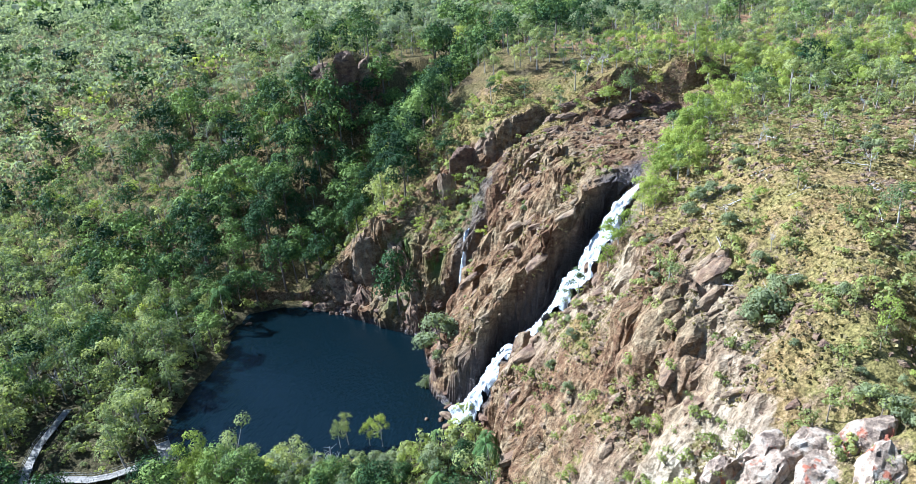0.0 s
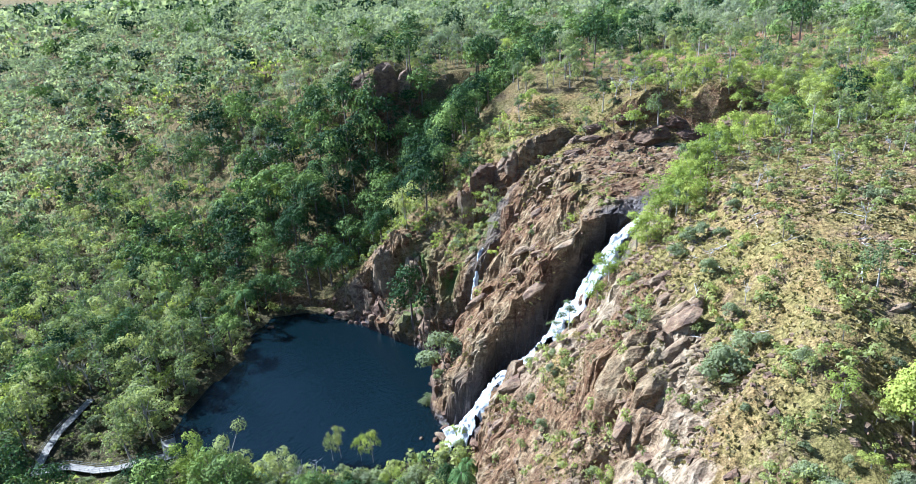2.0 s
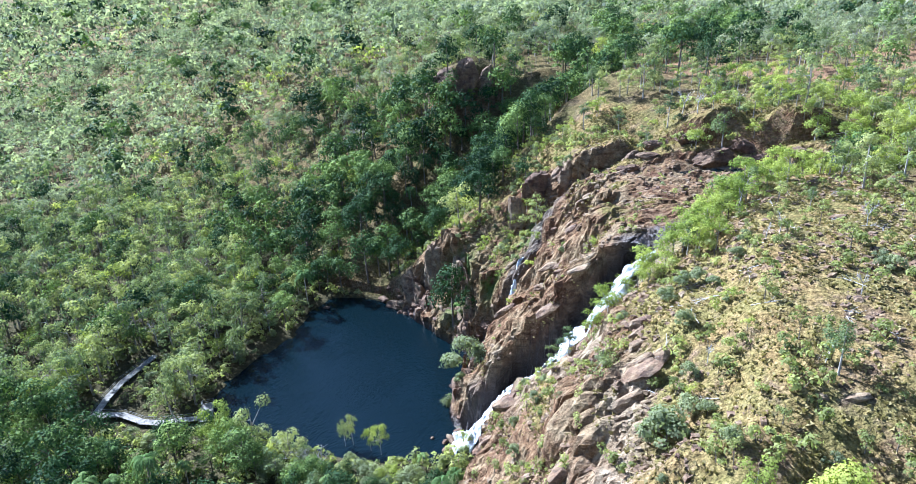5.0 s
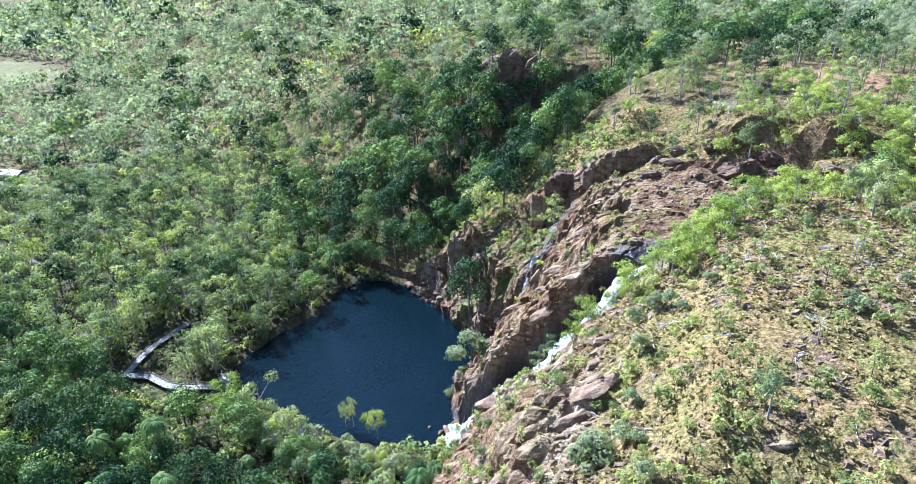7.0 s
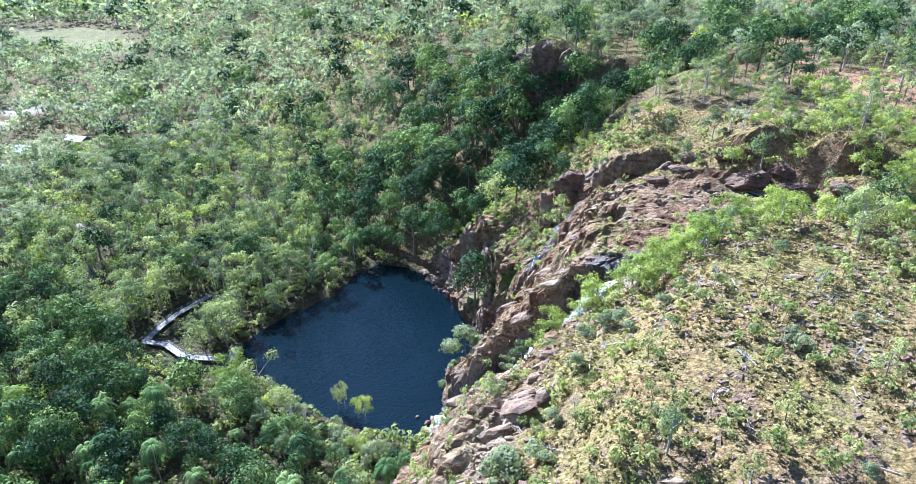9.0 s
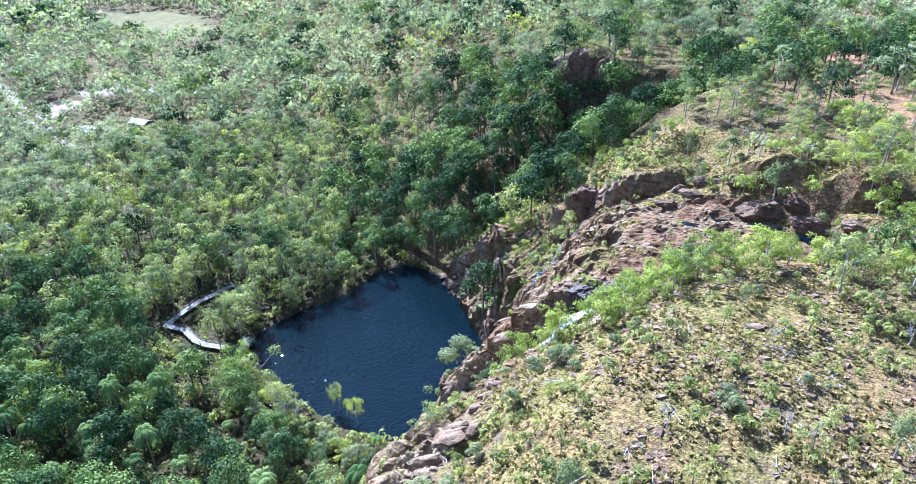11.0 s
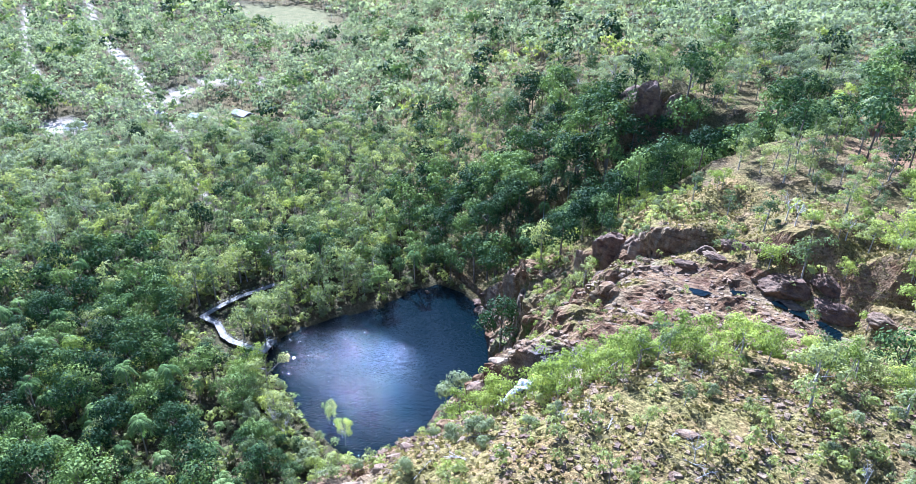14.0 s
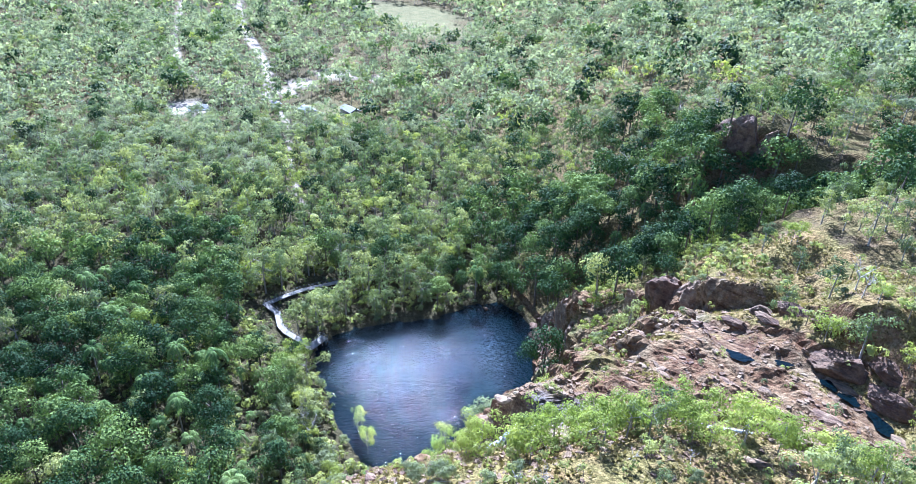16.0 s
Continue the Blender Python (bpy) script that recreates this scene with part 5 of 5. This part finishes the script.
for i, (bx, by, sx, sy, sz, rz) in enumerate(((117.5, 69.5, 6.5, 3.4, 4.6, 0.1), (102, 74.5, 5.2, 2.6, 3.0, -0.15), (97, 72, 3.0, 2.2, 2.2, 0.2), (128, 68.5, 6.0, 2.4, 2.6, 0.1), (137.5, 66.5, 3.8, 2.4, 2.8, 0.1),
                                              (110, 74.5, 3.5, 2.4, 2.6, 0.4), (124, 72, 4.0, 2.5, 3.0, -0.2), (97, 66, 4.0, 1.4, 1.6, 0.2), (101, 69, 3.4, 1.4, 1.5, 0.0))):
    put_rock("boulder", rock_mesh(200 + i, 0.85, 4, material=ROCK_DARK), bx, by, sx, sy, sz, rz, "huge rounded dark red-brown boulder beside the creek", "creek boulders", 0.35)
put_rock("boulder", rock_mesh(230, 0.9, 3, material=ROCK_DARK), 98.5, 6.2, 2.0, 1.6, 2.4, 0.3, "dark wet boulder splitting the waterfall", "", 0.2)
def shore_rocks():
    rng = np.random.default_rng(59)
    kinds = [rock_mesh(260 + k, 0.75, 3, "shore_rock", ROCK_DARK if k % 3 else ROCK, box=0.4) for k in range(8)]
    spots = [(0.5, 60)] + [(18 + 46 * u + rng.normal(0, 0.8), 69.5 - 23 * u ** 1.1 + rng.normal(0, 0.9)) for u in rng.random(44)]
    spots += [(64.5 + rng.normal(0, 1.5), 9 + 26 * u) for u in rng.random(14)] + [(72 + rng.normal(0, 2.5), 4 + rng.normal(0, 2.0)) for u in range(9)]
    for i, (bx, by) in enumerate(spots):
        r = 0.5 + 1.5 * rng.random() ** 2 if i else 0.9
        ob = put_rock("shore_rock", kinds[i % 8], bx, by, r * rng.uniform(1.0, 1.8), r, r * rng.uniform(0.7, 1.2), i * 0.9, "angular brown rock at the edge of the pool", "rocks round the pool", 0.4)
        ob.location.z = max(ob.location.z, 0.1)


shore_rocks()


def pale_outcrop():
    """Bulging cream and white blocks that stick out of the foot of the dry hill."""
    for i, (bx, by, sx, sy, sz, rz, tl) in enumerate(((105.5, -56.5, 3.6, 1.8, 3.4, 0.5, -0.5), (109.5, -58.6, 4.6, 2.2, 3.2, 0.3, -0.5), (113.5, -60.6, 4.6, 2.4, 3.2, 0.4, -0.45), (117.4, -62.6, 4.2, 2.6, 3.0, 0.2, -0.4),
                                                      (112, -65.0, 4.2, 2.4, 3.0, 0.6, -0.5), (107.5, -62.0, 3.8, 2.2, 3.2, 0.1, -0.5), (116.5, -67, 4.0, 2.4, 3.0, 0.3, -0.4))):
        put_rock("pale_rock", rock_mesh(500 + i, 0.9, 4, "pale_rock", PALE_ROCK, box=0.55, beds=0.04), bx, by, sx, sy, sz, rz, "cream and white outcrop block with rusty streaks", "pale outcrop blocks", 0.62, (0.1, tl))


pale_outcrop()


def fallen_wood():
    """Bleached fallen branches that lie on the dry hill."""
    rng = np.random.default_rng(71)
    for i in range(46):
        x, y = rng.uniform(108, 165), rng.uniform(-50, 24)
        ln = rng.uniform(1.5, 4.0)
        limbs = [((0, 0, 0.12), (ln, 0.15 * rng.normal(), 0.2), 0.07, 0.035)]
        for k in range(5):
            u = rng.uniform(0.3, 1.0) * ln
            limbs.append(((u, 0, 0.16), (u + rng.uniform(0.3, 1.2), rng.normal(0, 0.7), rng.uniform(0.1, 0.9)), 0.035, 0.012))
        v, f = tubes(limbs, 4)
        ob = new("fallen_branch", mesh_object("fallen_branch", v, f, BARK_GREY, True))
        a = rng.uniform(0, 6.28)
        dz = z_at(x + ln * math.cos(a), y + ln * math.sin(a)) - z_at(x, y)
        ob.matrix_world = Matrix.LocRotScale((x, y, z_at(x, y)), Euler((0, -math.atan2(dz, ln), a)), None)
        tagged(ob, "bleached fallen branch lying on dry grass", "branch", "fallen branches on the hill")


fallen_wood()


def slabs():
    """Tilted blocks and ribs of bedded sandstone that break through the slope."""
    rng = np.random.default_rng(37)
    kinds = [rock_mesh(300 + k, 0.5, 2, "rock_slab", box=0.7, beds=0.08) for k in range(9)]
    x, y = rng.uniform(64, 142, 9000), rng.uniform(-95, 74, 9000)
    M = land(x, y, False)[1]
    near = fbm(x / 8, y / 8, 6, 3, 99)
    keep = (M["d"] > 3) & (rng.random(len(x)) < np.where(M["massif"], np.where(x > 96, 0.035, 0.09), np.where(M["rock"] > 0.42, 0.085, 0.004)) * (1 + 1.2 * near)) & (M["wet"] < 0.25) & in_view(x, y, 5)
    x, y = x[keep][:280], y[keep][:280]
    for a, b in zip(x, y):
        s = 0.5 + 1.4 * rng.random() ** 2.4
        thin = 0.55 if 100 < a and b > 18 else 1.0
        put_rock("rock_slab", kinds[int(rng.integers(0, 9))], float(a), float(b), s * rng.uniform(1.3, 3.0), s, s * rng.uniform(0.9, 1.6) * thin, 0.38 + rng.normal(0, 0.3),
                 "tilted slab of weathered brown sandstone", "sandstone slabs on the slope", 0.55, (rng.normal(0, 0.15), (-0.45 if thin == 1.0 else -0.08) + rng.normal(0, 0.15)))


slabs()


def buttresses():
    """Tall jointed blocks of the cliffs round the pool and along the falls: x, y, foot, top, half width, half depth, turn."""
    for i, (bx, by, z0, z1, hx, hy, rz) in enumerate((
            (48, 62.5, 3, 24, 4.6, 3.0, -0.5), (53.5, 59.5, 2, 23, 3.0, 3.0, -0.4), (40.5, 66, 2, 25, 2.6, 3.0, -0.5), (36, 69, 1, 23, 2.4, 2.6, -0.5), (44, 58.5, -1, 9, 3.4, 2.2, -0.5),
            (36, 63.5, -1, 9, 3.0, 2.2, -0.5), (50.5, 54.5, -1, 12, 2.6, 2.4, -0.6), (30, 67, -1, 14, 2.4, 2.2, -0.5), (55, 52.5, -1, 15, 2.4, 2.6, -0.7),
            (70.5, 71, 36, 48.5, 4.0, 3.0, 0.3), (78, 71.5, 40, 52, 4.2, 2.6, 0.1), (85.5, 73, 44, 55, 4.0, 2.6, 0.15), (65.5, 66, 30, 44, 2.6, 2.6, 0.5),
            (64.5, 23, -1, 9, 3.4, 3.0, 0.4), (64, 29, -1, 9.5, 2.8, 3.2, 0.2), (33, 65.5, -1, 12, 2.4, 2.0, -0.5), (40, 61.5, -1, 10, 2.6, 2.0, -0.5), (46.5, 56, -1, 8, 2.4, 1.8, -0.6), (53.5, 50.5, -1, 9, 2.2, 1.8, -0.6),
            (83.5, 5.2, 10, 24.5, 3.2, 2.0, 0.1),
            (18, 139, 52, 66, 5.0, 3.4, 0.1), (26, 138, 54, 69, 5.0, 3.0, 0.2), (33, 141, 55, 67, 3.6, 3.0, 0.3), (10, 141, 50, 62, 3.6, 3.0, 0.0))):
        m_ = rock_mesh(400 + i, 1.0, 4, "rock_buttress", ROCK_DARK if i % 4 == 1 else ROCK, box=0.75, beds=0.03)
        ob = new("rock_buttress", m_)
        h = z1 - z0
        ob.matrix_world = Matrix.LocRotScale((bx, by, (z0 + z1) / 2 - 0.08 * h), Euler((0.06 * math.sin(i), -0.08, rz)), (hx * 1.15, hy * 1.15, h * 0.62))
        tagged(ob, "tall jointed buttress of red-brown cliff rock", "cliff", "buttresses of the cliffs")


buttresses()


def stones():
    """Loose angular stones strewn over the dry hill and the massif, in one mesh."""
    rng = np.random.default_rng(41)
    n = 16000
    x, y = rng.uniform(70, 190, n), rng.uniform(-105, 75, n)
    M = land(x, y, False)[1]
    keep = (M["d"] > 3) & in_view(x, y, 5) & (fbm(x / 9, y / 9, 8, 3, 101) > -0.1) & (M["wet"] < 0.3)
    x, y = x[keep], y[keep]
    z = ground_z(x, y)
    base = np.array([(-1, -1, -0.6), (1, -0.8, -0.6), (0.9, 1, -0.6), (-0.8, 0.9, -0.6), (-0.6, -0.7, 0.5), (0.7, -0.5, 0.6), (0.5, 0.7, 0.35), (-0.7, 0.5, 0.65)], float)
    fc = np.array([(0, 1, 5, 4), (1, 2, 6, 5), (2, 3, 7, 6), (3, 0, 4, 7), (4, 5, 6, 7)])
    n = len(x)
    a = rng.uniform(0, 6.28, n)
    s = 0.12 + 0.45 * rng.random(n) ** 3
    jit = base[None] * (1 + rng.normal(0, 0.22, (n, 8, 3)))
    ca, sa = np.cos(a), np.sin(a)
    px = (jit[..., 0] * 1.4 * ca[:, None] - jit[..., 1] * sa[:, None]) * s[:, None] + x[:, None]
    py = (jit[..., 0] * 1.4 * sa[:, None] + jit[..., 1] * ca[:, None]) * s[:, None] + y[:, None]
    pz = jit[..., 2] * s[:, None] * 0.8 + z[:, None] + 0.12 * s[:, None]
    v = np.stack([px, py, pz], -1).reshape(-1, 3)
    f = (fc[None] + (np.arange(n) * 8)[:, None, None]).reshape(-1, 4)
    tagged(new("loose_stones", mesh_object("loose_stones", v, f, ROCK)), "loose angular stones strewn over the slope", "stones", kind="stuff")


stones()


# ---- boardwalk ----
def box_mesh(name, lx, ly, lz, material, bevel=0.0):
    bm = bmesh.new()
    bmesh.ops.create_cube(bm, size=1.0)
    bmesh.ops.scale(bm, vec=(lx, ly, lz), verts=bm.verts)
    if bevel:
        bmesh.ops.bevel(bm, geom=list(bm.edges), offset=bevel, segments=1, affect="EDGES")
    m_ = bpy.data.meshes.new(name)
    bm.to_mesh(m_)
    bm.free()
    m_.materials.append(material)
    return m_


def boardwalk():
    root = tagged(new("boardwalk"), "weathered grey timber boardwalk with steel handrails through the trees", "boardwalk")
    root.location = (-33, 17, 1.0)
    bpy.context.view_layer.update()
    deckz, wide = 1.5, 2.0
    post = box_mesh("post", 0.16, 0.16, 3.4, TIMBER, 0.01)
    railp = box_mesh("rail_post", 0.07, 0.07, 1.1, STEEL)
    plank = box_mesh("plank", 0.46, wide, 0.07, TIMBER, 0.012)

    def put(name, m_, mw):
        ob = new(name, m_)
        ob.parent = root
        ob.matrix_parent_inverse = root.matrix_world.inverted()
        ob.matrix_world = mw
        return ob
    lines = list(zip(BOARD[:-1], BOARD[1:]))
    for (x0, y0), (x1, y1) in lines:
        ln = math.hypot(x1 - x0, y1 - y0)
        a = math.atan2(y1 - y0, x1 - x0)
        ux, uy = math.cos(a), math.sin(a)
        n = int(ln / 0.5) + 2
        for i in range(n):
            s = -0.4 + i * 0.5
            put("plank", plank, Matrix.LocRotScale((x0 + ux * s, y0 + uy * s, deckz + 0.004 * (i % 2)), Euler((0, 0, a)), None))
        for sg in (1, -1):
            ox, oy = -uy * sg * (wide / 2 - 0.06), ux * sg * (wide / 2 - 0.06)
            for h in (0.55, 1.05):
                m_ = box_mesh("handrail", ln, 0.045, 0.045, STEEL)
                put("handrail", m_, Matrix.LocRotScale(((x0 + x1) / 2 + ox, (y0 + y1) / 2 + oy, deckz + h), Euler((0, 0, a)), None))
            m_ = box_mesh("bearer", ln, 0.12, 0.25, TIMBER)
            put("bearer", m_, Matrix.LocRotScale(((x0 + x1) / 2 + ox * 0.8, (y0 + y1) / 2 + oy * 0.8, deckz - 0.17), Euler((0, 0, a)), None))
            k = max(2, int(ln / 2.4))
            for i in range(k):
                s = ln * (i + 0.5) / k
                put("rail_post", railp, Matrix.Translation((x0 + ux * s + ox, y0 + uy * s + oy, deckz + 0.52)))
                if i % 2 == 0:
                    put("post", post, Matrix.Translation((x0 + ux * s + ox * 0.8, y0 + uy * s + oy * 0.8, deckz - 1.75)))
    return root


boardwalk()


def platform():
    """Angled viewing platform at the water's edge."""
    root = tagged(new("viewing_platform"), "grey timber viewing platform with railings at the pool edge", "platform")
    a = math.atan2(6.2, -4.2)
    root.matrix_world = Matrix.LocRotScale((0.3, 0.0, 1.45), Euler((0, 0, a)), None)
    for i in range(16):
        p = part("plank", PLANK_S, root)
        p.location = (-3.75 + i * 0.5, 0, 0.004 * (i % 2))
    for sx, sy, lx, ly in ((0, -1.45, 7.8, 0.06), (3.9, 0, 0.06, 2.9), (-3.9, -0.6, 0.06, 1.6), (1.6, 1.45, 4.4, 0.06)):
        for h in (0.55, 1.1):
            part("handrail", box_mesh("handrail", lx, ly, 0.06, STEEL), root).location = (sx, sy, h)
    for sx, sy in ((-3.8, -1.45), (-1.3, -1.45), (1.3, -1.45), (3.8, -1.45), (3.8, 0), (3.8, 1.45), (1.6, 1.45), (-0.5, 1.45)):
        part("rail_post", RAILP_S, root).location = (sx, sy, 0.56)
        part("post", POST_S, root).location = (sx, sy * 0.9, -1.75)


PLANK_S = box_mesh("plank", 0.46, 3.0, 0.07, TIMBER, 0.012)
RAILP_S = box_mesh("rail_post", 0.07, 0.07, 1.12, STEEL)
POST_S = box_mesh("post", 0.16, 0.16, 3.4, TIMBER)
platform()

# ---- the camp on the plain ----
ROOF = make_plain("dark_roof_steel", (0.055, 0.06, 0.068), 0.6, 0.0)
ROOF_PALE = make_plain("pale_roof_steel", (0.20, 0.215, 0.225), 0.6, 0.0)
WALL = make_plain("earthy_wall_paint", (0.30, 0.25, 0.20), 0.8)
PANEL = make_plain("dark_tank_cover", (0.06, 0.07, 0.09), 0.35)
CONCRETE = make_plain("pale_concrete", (0.55, 0.52, 0.47), 0.85)


def hut(x, y, lx, ly, rz, roof, label):
    root = tagged(new("hut"), label, "building", "camp buildings")
    root.matrix_world = Matrix.LocRotScale((x, y, z_at(x, y) - 0.1), Euler((0, 0, rz)), None)
    part("floor_slab", box_mesh("floor_slab", lx + 0.6, ly + 0.6, 0.25, CONCRETE), root).location = (0, 0, 0.12)
    for sx, sy, wx, wy in ((0, -ly / 2, lx, 0.15), (0, ly / 2, lx, 0.15), (-lx / 2 + 0.08, 0, 0.15, ly - 0.3), (lx / 2 - 0.08, 0, 0.15, ly - 0.3)):
        part("wall", box_mesh("wall", wx, wy, 2.5, WALL), root).location = (sx, sy, 1.5)
    door = part("door", box_mesh("door", 0.9, 0.06, 2.05, ROOF), root)
    door.location = (lx * 0.2, -ly / 2 - 0.11, 1.28)
    part("door_handle", box_mesh("door_handle", 0.12, 0.05, 0.03, STEEL), door).location = (0.34, -0.055, -0.05)
    window = part("window", box_mesh("window", 1.4, 0.05, 0.9, PANEL), root)
    window.location = (-lx * 0.2, -ly / 2 - 0.11, 1.7)
    part("window_sill", box_mesh("window_sill", 1.5, 0.12, 0.05, CONCRETE), window).location = (0, -0.06, -0.48)
    bm = bmesh.new()
    v = [bm.verts.new(c) for c in ((-lx / 2 - 0.7, -ly / 2 - 0.7, 2.75), (lx / 2 + 0.7, -ly / 2 - 0.7, 2.75), (lx / 2 + 0.7, ly / 2 + 0.7, 2.75), (-lx / 2 - 0.7, ly / 2 + 0.7, 2.75),
                                   (-lx / 2 - 0.7, 0, 2.75 + ly * 0.24), (lx / 2 + 0.7, 0, 2.75 + ly * 0.24))]
    for f in ((0, 1, 5, 4), (2, 3, 4, 5), (0, 4, 3), (1, 2, 5), (0, 3, 2, 1)):
        bm.faces.new([v[i] for i in f])
    m_ = bpy.data.meshes.new("roof")
    bm.to_mesh(m_)
    m_.materials.append(roof)
    part("roof", m_, root)


hut(-232.5, 55.5, 10, 7, 0.2, ROOF_PALE, "small camp building with a pale metal gable roof")
hut(-226, 80.5, 12, 7, 0.25, ROOF, "small camp building with a dark metal gable roof")
hut(-250, 40, 5, 4, 0.1, ROOF, "small shed with a dark metal roof among trees")
hut(-395, -28, 9, 6, 0.4, ROOF_PALE, "distant shed with a pale metal roof among trees")


def yard():
    for i in range(4):
        root = tagged(new("settling_tank"), "long dark covered tank in a pale gravel yard", "tank", "tanks in the yard")
        root.matrix_world = Matrix.LocRotScale((-252 - i * 3.4, -6, z_at(-252 - i * 3.4, -6)), Euler((0, 0, 0.12)), None)
        part("kerb", box_mesh("kerb", 2.2, 13, 0.5, CONCRETE, 0.03), root).location = (0, 0, 0.2)
        part("cover", box_mesh("cover", 1.7, 12.4, 0.1, PANEL), root).location = (0, 0, 0.5)


yard()
